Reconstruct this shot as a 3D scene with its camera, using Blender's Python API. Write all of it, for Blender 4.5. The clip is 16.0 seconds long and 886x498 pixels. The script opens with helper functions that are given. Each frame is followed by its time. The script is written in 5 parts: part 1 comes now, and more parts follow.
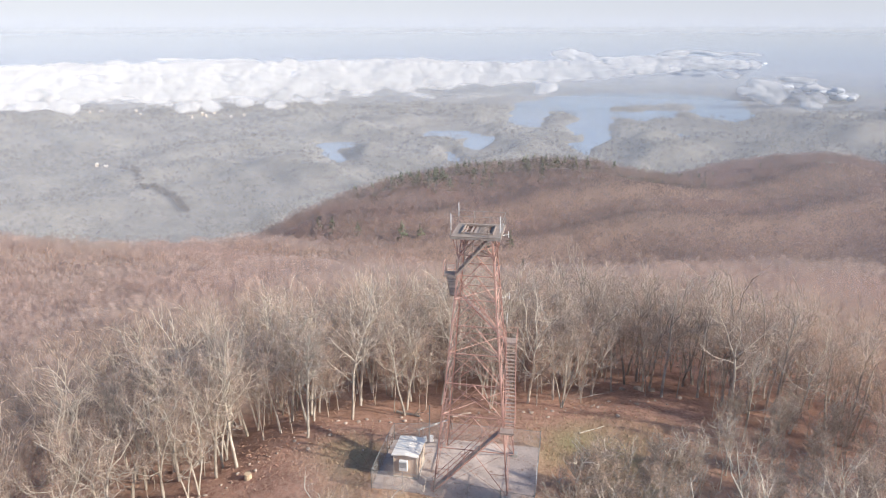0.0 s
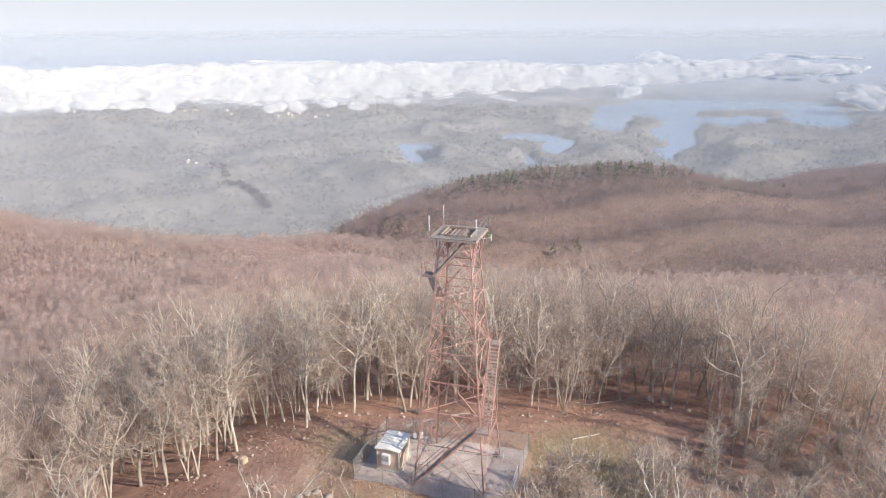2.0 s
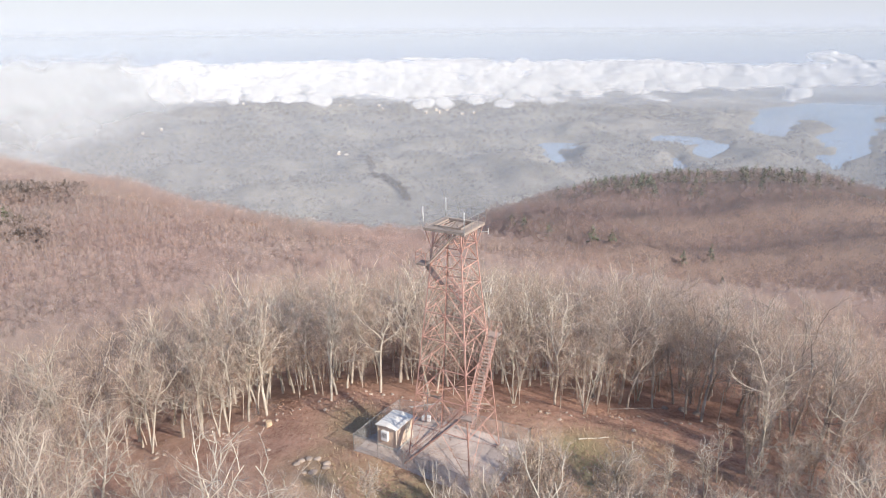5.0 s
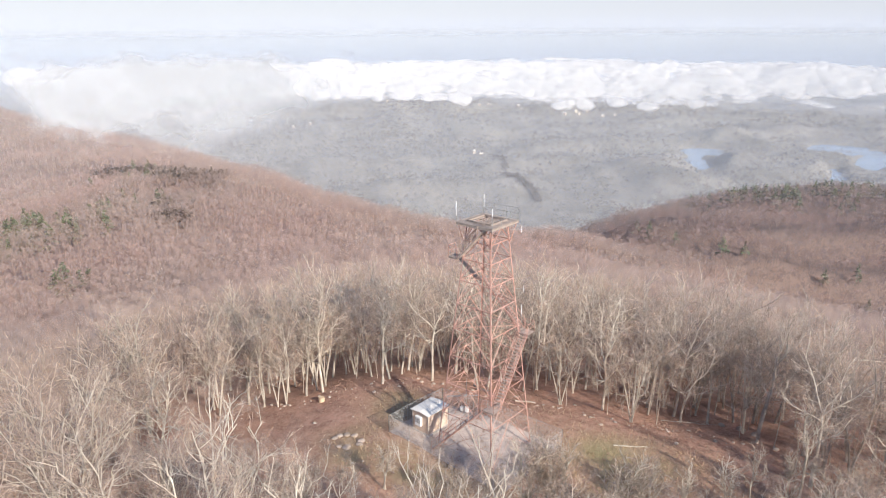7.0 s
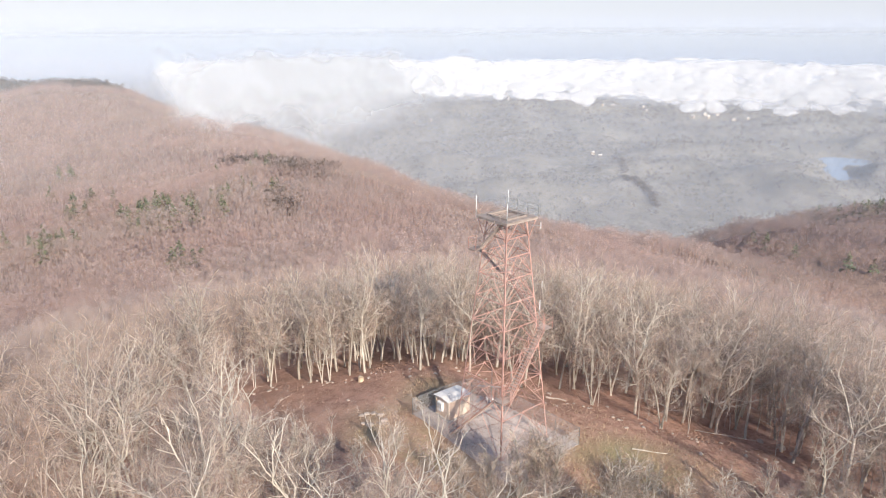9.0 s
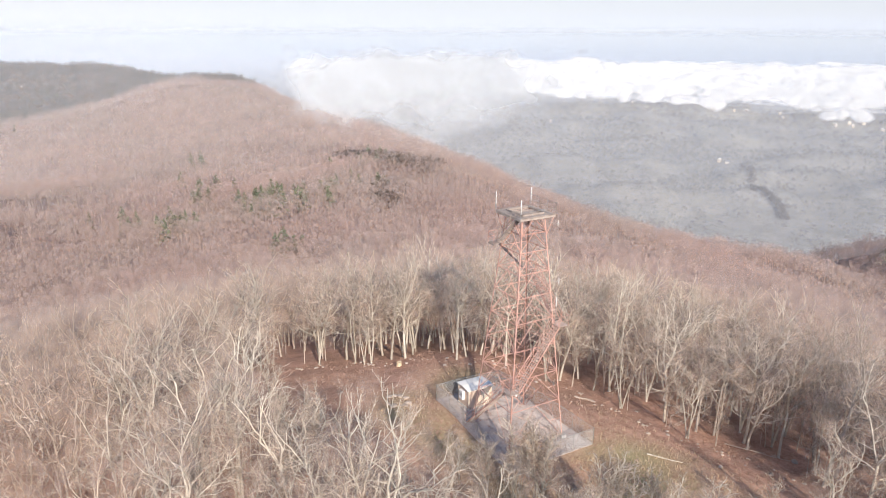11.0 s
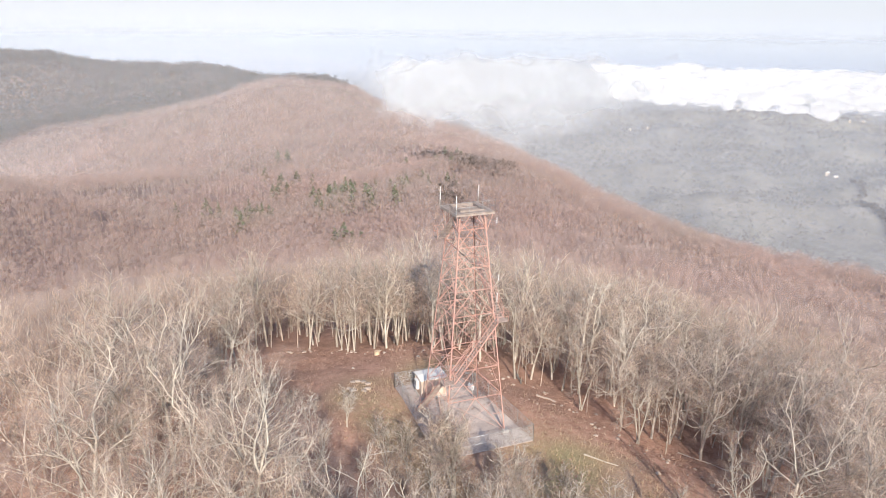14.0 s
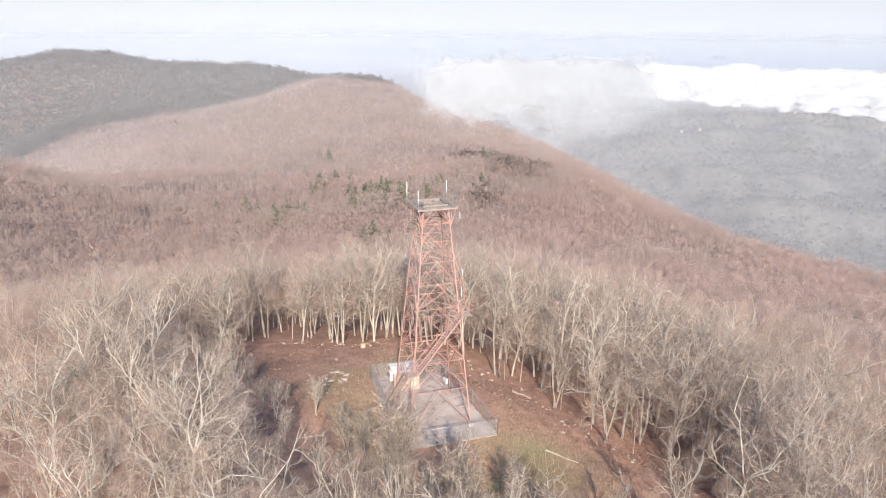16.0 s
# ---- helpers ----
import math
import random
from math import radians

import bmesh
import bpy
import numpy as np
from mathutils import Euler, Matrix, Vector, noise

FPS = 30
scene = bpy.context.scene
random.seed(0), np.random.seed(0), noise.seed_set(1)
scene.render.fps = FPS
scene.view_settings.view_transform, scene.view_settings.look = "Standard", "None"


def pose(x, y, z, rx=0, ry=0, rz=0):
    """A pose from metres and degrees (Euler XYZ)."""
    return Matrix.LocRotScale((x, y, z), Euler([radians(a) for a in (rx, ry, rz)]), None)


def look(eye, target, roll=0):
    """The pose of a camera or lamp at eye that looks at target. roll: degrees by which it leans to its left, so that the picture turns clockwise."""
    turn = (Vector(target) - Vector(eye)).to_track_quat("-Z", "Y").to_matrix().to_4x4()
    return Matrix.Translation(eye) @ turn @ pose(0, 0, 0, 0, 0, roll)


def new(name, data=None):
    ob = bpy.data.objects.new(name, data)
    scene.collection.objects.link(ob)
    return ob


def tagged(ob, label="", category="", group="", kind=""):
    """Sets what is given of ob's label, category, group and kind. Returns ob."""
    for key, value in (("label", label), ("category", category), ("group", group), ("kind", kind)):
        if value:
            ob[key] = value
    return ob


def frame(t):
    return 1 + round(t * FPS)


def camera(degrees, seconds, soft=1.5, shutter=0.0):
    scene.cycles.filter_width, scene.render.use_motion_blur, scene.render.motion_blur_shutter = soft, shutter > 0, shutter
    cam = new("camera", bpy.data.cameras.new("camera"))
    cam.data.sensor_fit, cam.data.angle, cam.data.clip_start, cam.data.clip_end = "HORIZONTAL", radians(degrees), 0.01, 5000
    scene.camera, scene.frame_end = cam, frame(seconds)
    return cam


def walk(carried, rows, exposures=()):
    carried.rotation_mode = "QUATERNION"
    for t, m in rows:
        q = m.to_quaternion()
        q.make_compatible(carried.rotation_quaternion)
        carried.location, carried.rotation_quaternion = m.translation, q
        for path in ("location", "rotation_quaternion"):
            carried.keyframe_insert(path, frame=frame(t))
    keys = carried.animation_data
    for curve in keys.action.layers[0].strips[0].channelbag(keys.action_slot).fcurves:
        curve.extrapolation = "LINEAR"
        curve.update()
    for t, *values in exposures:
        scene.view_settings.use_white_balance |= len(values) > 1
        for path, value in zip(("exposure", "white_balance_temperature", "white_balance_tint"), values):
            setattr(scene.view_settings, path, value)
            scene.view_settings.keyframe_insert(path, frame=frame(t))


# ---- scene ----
cam = camera(64.1, 16.0, soft=1.15)
PATH = [
    (0.0, (-0.20, 0.48, 36.21), (-0.288, 2.381, 35.603), -0.05),
    (0.5, (1.63, 0.36, 36.31), (1.489, 2.266, 35.704), -0.08),
    (1.0, (3.55, 0.21, 36.39), (3.354, 2.102, 35.780), -0.11),
    (1.5, (5.46, 0.07, 36.44), (5.208, 1.957, 35.838), -0.15),
    (2.0, (7.41, 0.04, 36.48), (7.103, 1.919, 35.880), -0.19),
    (2.5, (9.35, 0.07, 36.51), (8.990, 1.937, 35.910), -0.23),
    (3.0, (11.27, 0.11, 36.54), (10.855, 1.975, 35.931), -0.27),
    (3.5, (13.22, 0.18, 36.55), (12.747, 2.028, 35.947), -0.30),
    (4.0, (15.18, 0.26, 36.56), (14.647, 2.088, 35.958), -0.33),
    (6.5, (25.38, 2.16, 36.60), (24.433, 3.808, 35.998), -0.33),
    (7.0, (27.40, 2.75, 36.61), (26.375, 4.358, 36.007), -0.31),
    (7.5, (29.47, 3.43, 36.62), (28.366, 4.989, 36.016), -0.27),
    (8.0, (31.43, 4.18, 36.63), (30.260, 5.683, 36.025), -0.22),
    (8.5, (33.33, 4.97, 36.64), (32.095, 6.429, 36.034), -0.16),
    (9.0, (35.15, 5.86, 36.65), (33.863, 7.274, 36.042), -0.10),
    (9.5, (37.02, 6.93, 36.65), (35.676, 8.284, 36.048), -0.03),
    (12.0, (45.95, 13.05, 36.64), (44.358, 14.103, 36.033), 0.36),
    (12.5, (47.61, 14.67, 36.62), (45.977, 15.666, 36.017), 0.42),
    (13.0, (49.19, 16.39, 36.60), (47.543, 17.345, 35.996), 0.48),
    (13.5, (50.61, 18.13, 36.57), (48.963, 19.085, 35.971), 0.52),
    (14.0, (51.96, 19.85, 36.54), (50.311, 20.808, 35.941), 0.55),
    (14.5, (53.26, 21.55, 36.51), (51.578, 22.443, 35.907), 0.55),
    (15.0, (54.63, 23.34, 36.47), (52.915, 24.183, 35.872), 0.53),
    (15.5, (55.72, 24.83, 36.44), (54.006, 25.668, 35.835), 0.47),
    (16.0, (56.51, 25.92, 36.40), (54.795, 26.760, 35.800), 0.39),
]
EXPOSURE = 0.30
walk(cam, [(t, look(eye, target, roll)) for t, eye, target, roll in PATH], [(0.0, EXPOSURE), (4.0, EXPOSURE), (9.5, EXPOSURE + 0.03), (16.0, EXPOSURE + 0.05)])

# ---- light ----
SUN_TO = Vector((0.934, -0.358, 0.0)).normalized()
SUN_UP = radians(28)
world = bpy.data.worlds.new("world")
scene.world = world
world.use_nodes = True
wn = world.node_tree
sky = wn.nodes.new("ShaderNodeTexSky")
sky.sky_type, sky.sun_disc = "NISHITA", False
sky.sun_elevation, sky.sun_rotation = SUN_UP, math.atan2(SUN_TO.x, SUN_TO.y)
sky.altitude, sky.air_density, sky.dust_density, sky.ozone_density = 300, 0.9, 0.7, 2.1
wn.links.new(sky.outputs[0], wn.nodes["Background"].inputs[0])
wn.nodes["Background"].inputs[1].default_value = 0.15
sun = new("sun", bpy.data.lights.new("sun", "SUN"))
scene.cycles.transparent_max_bounces = 48
sun.data.energy, sun.data.angle, sun.data.color = 4.65, radians(0.6), (1.0, 0.89, 0.76)
sun.matrix_world = look((0, 0, 0), -(SUN_TO * math.cos(SUN_UP) + Vector((0, 0, math.sin(SUN_UP)))))


# ---- materials ----
def nodes_of(name):
    m = bpy.data.materials.new(name)
    m.use_nodes = True
    return m, m.node_tree.nodes, m.node_tree.links, m.node_tree.nodes["Principled BSDF"]


def noise_tex(n, l, scale, detail=4.0, rough=0.55, coord=None):
    t = n.new("ShaderNodeTexNoise")
    t.inputs["Scale"].default_value, t.inputs["Detail"].default_value, t.inputs["Roughness"].default_value = scale, detail, rough
    l.new(coord if coord else n.new("ShaderNodeNewGeometry").outputs["Position"], t.inputs["Vector"])
    return t.outputs["Fac"]


def ramp(n, l, fac, stops):
    r = n.new("ShaderNodeValToRGB")
    while len(r.color_ramp.elements) < len(stops):
        r.color_ramp.elements.new(0.5)
    for e, (p, c) in zip(r.color_ramp.elements, stops):
        e.position, e.color = p, (*c, 1) if len(c) == 3 else c
    l.new(fac, r.inputs[0])
    return r.outputs[0]


def mix(n, l, fac, a, b, mode="MIX"):
    m = n.new("ShaderNodeMix")
    m.data_type, m.blend_type = "RGBA", mode
    for sock, v in ((m.inputs[0], fac), (m.inputs[6], a), (m.inputs[7], b)):
        if isinstance(v, (int, float)):
            sock.default_value = v
        elif isinstance(v, tuple):
            sock.default_value = (*v, 1)
        else:
            l.new(v, sock)
    return m.outputs[2]


def bump(n, l, p, height, strength, distance):
    b = n.new("ShaderNodeBump")
    b.inputs["Strength"].default_value, b.inputs["Distance"].default_value = strength, distance
    l.new(height, b.inputs["Height"])
    l.new(b.outputs[0], p.inputs["Normal"])


def surface(name, dark, light, coarse=1.5, fine=14.0, rough=0.85, metal=0.0, relief=0.01, stain=None, vary=0.0):
    """A weathered surface: two scales of noise between two colours, a stain, and fine relief."""
    m, n, l, p = nodes_of(name)
    a, b = noise_tex(n, l, coarse), noise_tex(n, l, fine, 6.0, 0.65)
    col = mix(n, l, ramp(n, l, a, [(0.32, (0, 0, 0)), (0.68, (1, 1, 1))]), dark, light)
    col = mix(n, l, 0.35, col, mix(n, l, ramp(n, l, b, [(0.35, (0, 0, 0)), (0.65, (1, 1, 1))]), dark, light))
    if stain:
        col = mix(n, l, ramp(n, l, noise_tex(n, l, fine * 0.3, 5.0, 0.7), [(0.56, (0, 0, 0)), (0.68, (0.8, 0.8, 0.8))]), col, stain)
    if vary:
        info = n.new("ShaderNodeObjectInfo")
        col = mix(n, l, ramp(n, l, info.outputs["Random"], [(0, (1 - vary,) * 3), (1, (1, 1, 1))]), (0, 0, 0), col)
    l.new(col, p.inputs["Base Color"])
    p.inputs["Roughness"].default_value, p.inputs["Metallic"].default_value = rough, metal
    if relief:
        bump(n, l, p, b, 0.6, relief)
    return m


def woods_mat(name, tones, rough=0.95, cover=1.0):
    """Bark and twigs: the tone changes from tree to tree (islands) and over wide patches. Below a cover of 1 it is a spray of fine twigs, which
    scatters light to both sides and lets part of it through."""
    m, n, l, p = nodes_of(name)
    g = n.new("ShaderNodeNewGeometry")
    a = noise_tex(n, l, 0.011, 6.0, 0.7)
    col = mix(n, l, ramp(n, l, a, [(0.38, (0, 0, 0)), (0.60, (1, 1, 1))]), tones[0], tones[1])
    patch = ramp(n, l, noise_tex(n, l, 0.045, 4.0, 0.65), [(0.40, (0.84, 0.84, 0.84)), (0.60, (1, 1, 1))])
    col = mix(n, l, 1.0, col, patch, "MULTIPLY")
    col = mix(n, l, ramp(n, l, g.outputs["Random Per Island"], [(0.0, (0, 0, 0)), (1.0, (0.5, 0.5, 0.5))]), col, tones[2])
    if cover < 1:
        n.remove(p)
        dif, tra, both, hole, out = (n.new("ShaderNode" + k) for k in ("BsdfDiffuse", "BsdfTranslucent", "MixShader", "BsdfTransparent", "MixShader"))
        l.new(col, dif.inputs["Color"])
        l.new(col, tra.inputs["Color"])
        both.inputs[0].default_value, out.inputs[0].default_value = 0.45, cover
        l.new(dif.outputs[0], both.inputs[1])
        l.new(tra.outputs[0], both.inputs[2])
        l.new(hole.outputs[0], out.inputs[1])
        l.new(both.outputs[0], out.inputs[2])
        l.new(out.outputs[0], n["Material Output"].inputs["Surface"])
        return m
    l.new(col, p.inputs["Base Color"])
    p.inputs["Roughness"].default_value = rough
    p.inputs["Specular IOR Level"].default_value = 0.1
    return m


BARK = surface("pale_bark", (0.47, 0.42, 0.35), (0.88, 0.81, 0.70), 1.1, 4.0, 0.9, relief=0.02, vary=0.45)
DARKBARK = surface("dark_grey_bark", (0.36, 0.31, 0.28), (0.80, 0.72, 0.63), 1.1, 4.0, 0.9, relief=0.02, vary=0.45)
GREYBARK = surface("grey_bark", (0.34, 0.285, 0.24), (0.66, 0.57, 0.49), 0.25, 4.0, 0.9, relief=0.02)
TWIG = surface("twig_bark", (0.44, 0.36, 0.30), (0.63, 0.53, 0.45), 0.5, 4.0, 0.9, relief=0, vary=0.25)
SPRAY = woods_mat("fine_twigs", ((0.75, 0.575, 0.47), (0.70, 0.55, 0.455), (0.63, 0.48, 0.395)), cover=0.075)
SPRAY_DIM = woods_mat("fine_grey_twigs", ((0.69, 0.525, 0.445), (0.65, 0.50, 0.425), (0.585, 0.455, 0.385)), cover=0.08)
WOODS_NEAR = woods_mat("bare_woods", ((0.56, 0.425, 0.355), (0.58, 0.445, 0.37), (0.46, 0.35, 0.29)))
WOODS_MID = woods_mat("budding_woods", ((0.63, 0.47, 0.415), (0.545, 0.455, 0.40), (0.605, 0.46, 0.415)), cover=0.21)
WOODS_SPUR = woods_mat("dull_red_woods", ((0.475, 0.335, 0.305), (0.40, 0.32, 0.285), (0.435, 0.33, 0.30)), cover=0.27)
# farthest ridge: the grey of distance haze is put into the twig colour
WOODS_HAZED = woods_mat("haze_greyed_woods", ((0.25, 0.22, 0.20), (0.19, 0.19, 0.17), (0.27, 0.23, 0.21)), cover=0.5)
# valley woods carry some of the haze's grey in their own colour
WOODS_VALE = woods_mat("valley_woods", ((0.30, 0.285, 0.27), (0.245, 0.245, 0.23), (0.33, 0.305, 0.285)), cover=0.31)
THICKET = woods_mat("dark_thicket", ((0.15, 0.13, 0.12), (0.13, 0.12, 0.11), (0.17, 0.145, 0.13)), cover=0.8)
PINE = woods_mat("pine_needles", ((0.15, 0.18, 0.12), (0.175, 0.20, 0.13), (0.125, 0.15, 0.10)))
PAINT = surface("faded_red_lead_paint", (0.45, 0.24, 0.20), (0.66, 0.42, 0.355), 0.6, 7.0, 0.7, 0.0, 0.004, (0.40, 0.22, 0.17))
GALV = surface("galvanised_steel", (0.34, 0.34, 0.34), (0.52, 0.52, 0.51), 2.0, 18.0, 0.5, 0.7, 0.002)
TREAD = surface("worn_stair_planks", (0.40, 0.31, 0.265), (0.58, 0.47, 0.41), 2.0, 15.0, 0.85, relief=0.004, vary=0.3)
DECK = surface("weathered_deck_boards", (0.37, 0.295, 0.255), (0.58, 0.485, 0.425), 2.0, 16.0, 0.9, relief=0.005, vary=0.4)
WHITE = surface("white_fibreglass", (0.78, 0.79, 0.80), (0.86, 0.86, 0.86), 3.0, 20.0, 0.4, relief=0)
ROOF = surface("white_metal_roofing", (0.80, 0.775, 0.73), (0.90, 0.875, 0.83), 1.5, 10.0, 0.85, 0.0, 0.003, (0.72, 0.69, 0.64))
LINK = surface("zinc_wire", (0.50, 0.50, 0.50), (0.66, 0.66, 0.65), 2.0, 18.0, 0.5, 0.2, 0.0)
TAN = surface("tan_aggregate_wall", (0.58, 0.44, 0.35), (0.72, 0.57, 0.46), 1.0, 22.0, 0.9, relief=0.006)
TRIM = surface("pale_trim", (0.58, 0.50, 0.41), (0.70, 0.62, 0.52), 1.0, 12.0, 0.7, relief=0.002)
GRAVEL = surface("grey_gravel", (0.36, 0.305, 0.28), (0.66, 0.57, 0.52), 0.45, 5.0, 0.95, relief=0.04, stain=(0.27, 0.185, 0.145))
CONCRETE = surface("grey_concrete", (0.40, 0.39, 0.37), (0.55, 0.53, 0.50), 1.5, 12.0, 0.9, relief=0.006, stain=(0.28, 0.26, 0.24))
STONE = surface("pale_fieldstone", (0.42, 0.34, 0.285), (0.64, 0.53, 0.45), 1.2, 8.0, 0.9, relief=0.02, vary=0.3)
DEADWOOD = surface("bleached_deadwood", (0.46, 0.41, 0.34), (0.66, 0.60, 0.51), 1.0, 9.0, 0.9, relief=0.01)
CUTWOOD = surface("yellow_cut_wood", (0.56, 0.43, 0.29), (0.70, 0.57, 0.41), 1.5, 10.0, 0.9, relief=0.01)
GRASSMAT = surface("dry_grass", (0.40, 0.305, 0.20), (0.52, 0.41, 0.28), 0.3, 3.0, 0.95, relief=0)
LEAVES = woods_mat("fallen_leaves", ((0.43, 0.26, 0.19), (0.36, 0.21, 0.155), (0.58, 0.43, 0.34)))
CABLE = surface("black_cable", (0.05, 0.05, 0.05), (0.09, 0.09, 0.09), 2.0, 10.0, 0.6, relief=0)
CLOUD = surface("cloud_white", (0.54, 0.58, 0.63), (0.60, 0.635, 0.675), 0.01, 0.05, 1.0, relief=0)


def ground_material():
    m, n, l, p = nodes_of("forest_floor")
    att = n.new("ShaderNodeAttribute")
    att.attribute_name = "cover"
    sep = n.new("ShaderNodeSeparateColor")
    l.new(att.outputs["Color"], sep.inputs[0])
    grass, valley, slope_floor = sep.outputs[0], sep.outputs[1], sep.outputs[2]
    wide, mid_n, fine = noise_tex(n, l, 0.06), noise_tex(n, l, 0.7, 8.0, 0.75), noise_tex(n, l, 3.2, 8.0, 0.8)
    litter = mix(n, l, ramp(n, l, mid_n, [(0.38, (0, 0, 0)), (0.60, (1, 1, 1))]), (0.275, 0.14, 0.108), (0.58, 0.34, 0.26))
    litter = mix(n, l, ramp(n, l, fine, [(0.46, (0, 0, 0)), (0.58, (0.75, 0.75, 0.75))]), litter, (0.56, 0.39, 0.305))
    litter = mix(n, l, ramp(n, l, wide, [(0.40, (0, 0, 0)), (0.66, (0.5, 0.5, 0.5))]), litter, (0.35, 0.225, 0.16))
    turf = mix(n, l, ramp(n, l, fine, [(0.35, (0, 0, 0)), (0.65, (1, 1, 1))]), (0.29, 0.265, 0.14), (0.43, 0.385, 0.225))
    turf = mix(n, l, ramp(n, l, mid_n, [(0.45, (0, 0, 0)), (0.65, (0.7, 0.7, 0.7))]), turf, (0.28, 0.27, 0.14))
    col = mix(n, l, grass, litter, turf)
    # away from the summit the floor turns greyer and more even
    col = mix(n, l, slope_floor, col, mix(n, l, ramp(n, l, mid_n, [(0.3, (0, 0, 0)), (0.7, (1, 1, 1))]), (0.32, 0.24, 0.215), (0.40, 0.305, 0.27)))
    # under ridge and spur woods: reddish litter, darkened to stand in for trunk shade
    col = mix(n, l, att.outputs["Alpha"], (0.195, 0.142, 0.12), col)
    # the valley: bare woods, paler fields, dark evergreen stands, all greyed in colour for haze
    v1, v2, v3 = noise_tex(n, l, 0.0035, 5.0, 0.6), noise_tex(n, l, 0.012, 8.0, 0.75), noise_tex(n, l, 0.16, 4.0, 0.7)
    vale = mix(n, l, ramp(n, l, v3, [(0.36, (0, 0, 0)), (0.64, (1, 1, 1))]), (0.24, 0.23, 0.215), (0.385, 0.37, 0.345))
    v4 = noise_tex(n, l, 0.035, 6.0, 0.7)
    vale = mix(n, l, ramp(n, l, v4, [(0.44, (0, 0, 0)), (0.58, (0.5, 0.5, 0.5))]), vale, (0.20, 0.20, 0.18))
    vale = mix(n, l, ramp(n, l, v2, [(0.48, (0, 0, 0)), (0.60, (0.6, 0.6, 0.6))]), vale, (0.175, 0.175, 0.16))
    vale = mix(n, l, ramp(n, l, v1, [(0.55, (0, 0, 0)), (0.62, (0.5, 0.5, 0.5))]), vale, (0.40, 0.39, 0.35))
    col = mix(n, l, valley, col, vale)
    l.new(col, p.inputs["Base Color"])
    p.inputs["Roughness"].default_value = 0.97
    p.inputs["Specular IOR Level"].default_value = 0.1
    near = n.new("ShaderNodeBump")
    near.inputs["Strength"].default_value, near.inputs["Distance"].default_value = 0.8, 0.08
    l.new(fine, near.inputs["Height"])
    far = n.new("ShaderNodeBump")
    far.inputs["Strength"].default_value = 0.9
    l.new(v3, far.inputs["Height"])
    scale = n.new("ShaderNodeMath")
    scale.operation = "MULTIPLY"
    l.new(valley, scale.inputs[0])
    scale.inputs[1].default_value = 2.2
    l.new(scale.outputs[0], far.inputs["Distance"])
    l.new(near.outputs[0], far.inputs["Normal"])
    l.new(far.outputs[0], p.inputs["Normal"])
    return m


def water_material():
    m, n, l, p = nodes_of("lake_water")
    p.inputs["Base Color"].default_value = (0.27, 0.38, 0.52, 1)
    p.inputs["Roughness"].default_value = 0.22
    bump(n, l, p, noise_tex(n, l, 0.05, 4.0), 0.15, 1.0)
    return m


def mist_material(name, density, scale, colour, soft=(0.35, 0.75), stretch=(1, 1, 1), lumpy=False, detail=8.0, rough=0.58):
    """Thin mist: lit like a scattering layer and mostly see-through. The thickness follows the 'veil' attribute and noise."""
    m, n, l, p = nodes_of(name)
    n.remove(p)
    dif, tra, add, hole = n.new("ShaderNodeBsdfDiffuse"), n.new("ShaderNodeBsdfTranslucent"), n.new("ShaderNodeMixShader"), n.new("ShaderNodeBsdfTransparent")
    for s in (dif, tra):
        s.inputs["Color"].default_value = (*colour, 1)
    l.new(dif.outputs[0], add.inputs[1])
    l.new(tra.outputs[0], add.inputs[2])
    add.inputs[0].default_value = 0.2
    att = n.new("ShaderNodeAttribute")
    att.attribute_name = "veil"
    stretched = n.new("ShaderNodeMapping")
    stretched.inputs["Scale"].default_value = stretch
    l.new(n.new("ShaderNodeNewGeometry").outputs["Position"], stretched.inputs["Vector"])
    grain = noise_tex(n, l, scale, detail, rough, stretched.outputs[0])
    a, b = n.new("ShaderNodeMath"), n.new("ShaderNodeMath")
    b.operation, b.use_clamp = "MULTIPLY", True
    b.inputs[1].default_value = density
    if lumpy:
        a.operation = "ADD"
        l.new(grain, a.inputs[0])
        l.new(att.outputs["Fac"], a.inputs[1])
        l.new(ramp(n, l, a.outputs[0], [(soft[0], (0, 0, 0)), (soft[1], (1, 1, 1))]), b.inputs[0])
        swell = n.new("ShaderNodeBump")
        swell.inputs["Strength"].default_value, swell.inputs["Distance"].default_value = 0.6, 0.5 / scale
        l.new(noise_tex(n, l, scale * 0.8, 3.0, 0.5, stretched.outputs[0]), swell.inputs["Height"])
        l.new(swell.outputs[0], dif.inputs["Normal"])
    else:
        a.operation = "MULTIPLY"
        l.new(ramp(n, l, grain, [(soft[0], (0, 0, 0)), (soft[1], (1, 1, 1))]), a.inputs[0])
        l.new(att.outputs["Fac"], a.inputs[1])
        l.new(a.outputs[0], b.inputs[0])
    out = n.new("ShaderNodeMixShader")
    l.new(b.outputs[0], out.inputs[0])
    l.new(hole.outputs[0], out.inputs[1])
    l.new(add.outputs[0], out.inputs[2])
    l.new(out.outputs[0], n["Material Output"].inputs["Surface"])
    return m


GROUND, WATER = ground_material(), water_material()
# haze tones for see-through sheets that replace a volume
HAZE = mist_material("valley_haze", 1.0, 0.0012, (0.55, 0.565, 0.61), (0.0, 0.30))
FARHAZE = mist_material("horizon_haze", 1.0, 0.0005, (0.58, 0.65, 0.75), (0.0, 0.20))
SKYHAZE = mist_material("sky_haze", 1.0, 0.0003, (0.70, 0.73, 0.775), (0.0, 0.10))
WISP = mist_material("drifting_mist", 0.92, 0.017, (0.50, 0.53, 0.57), (0.36, 0.95), (1, 1, 0.9), True, 6.0, 0.56)
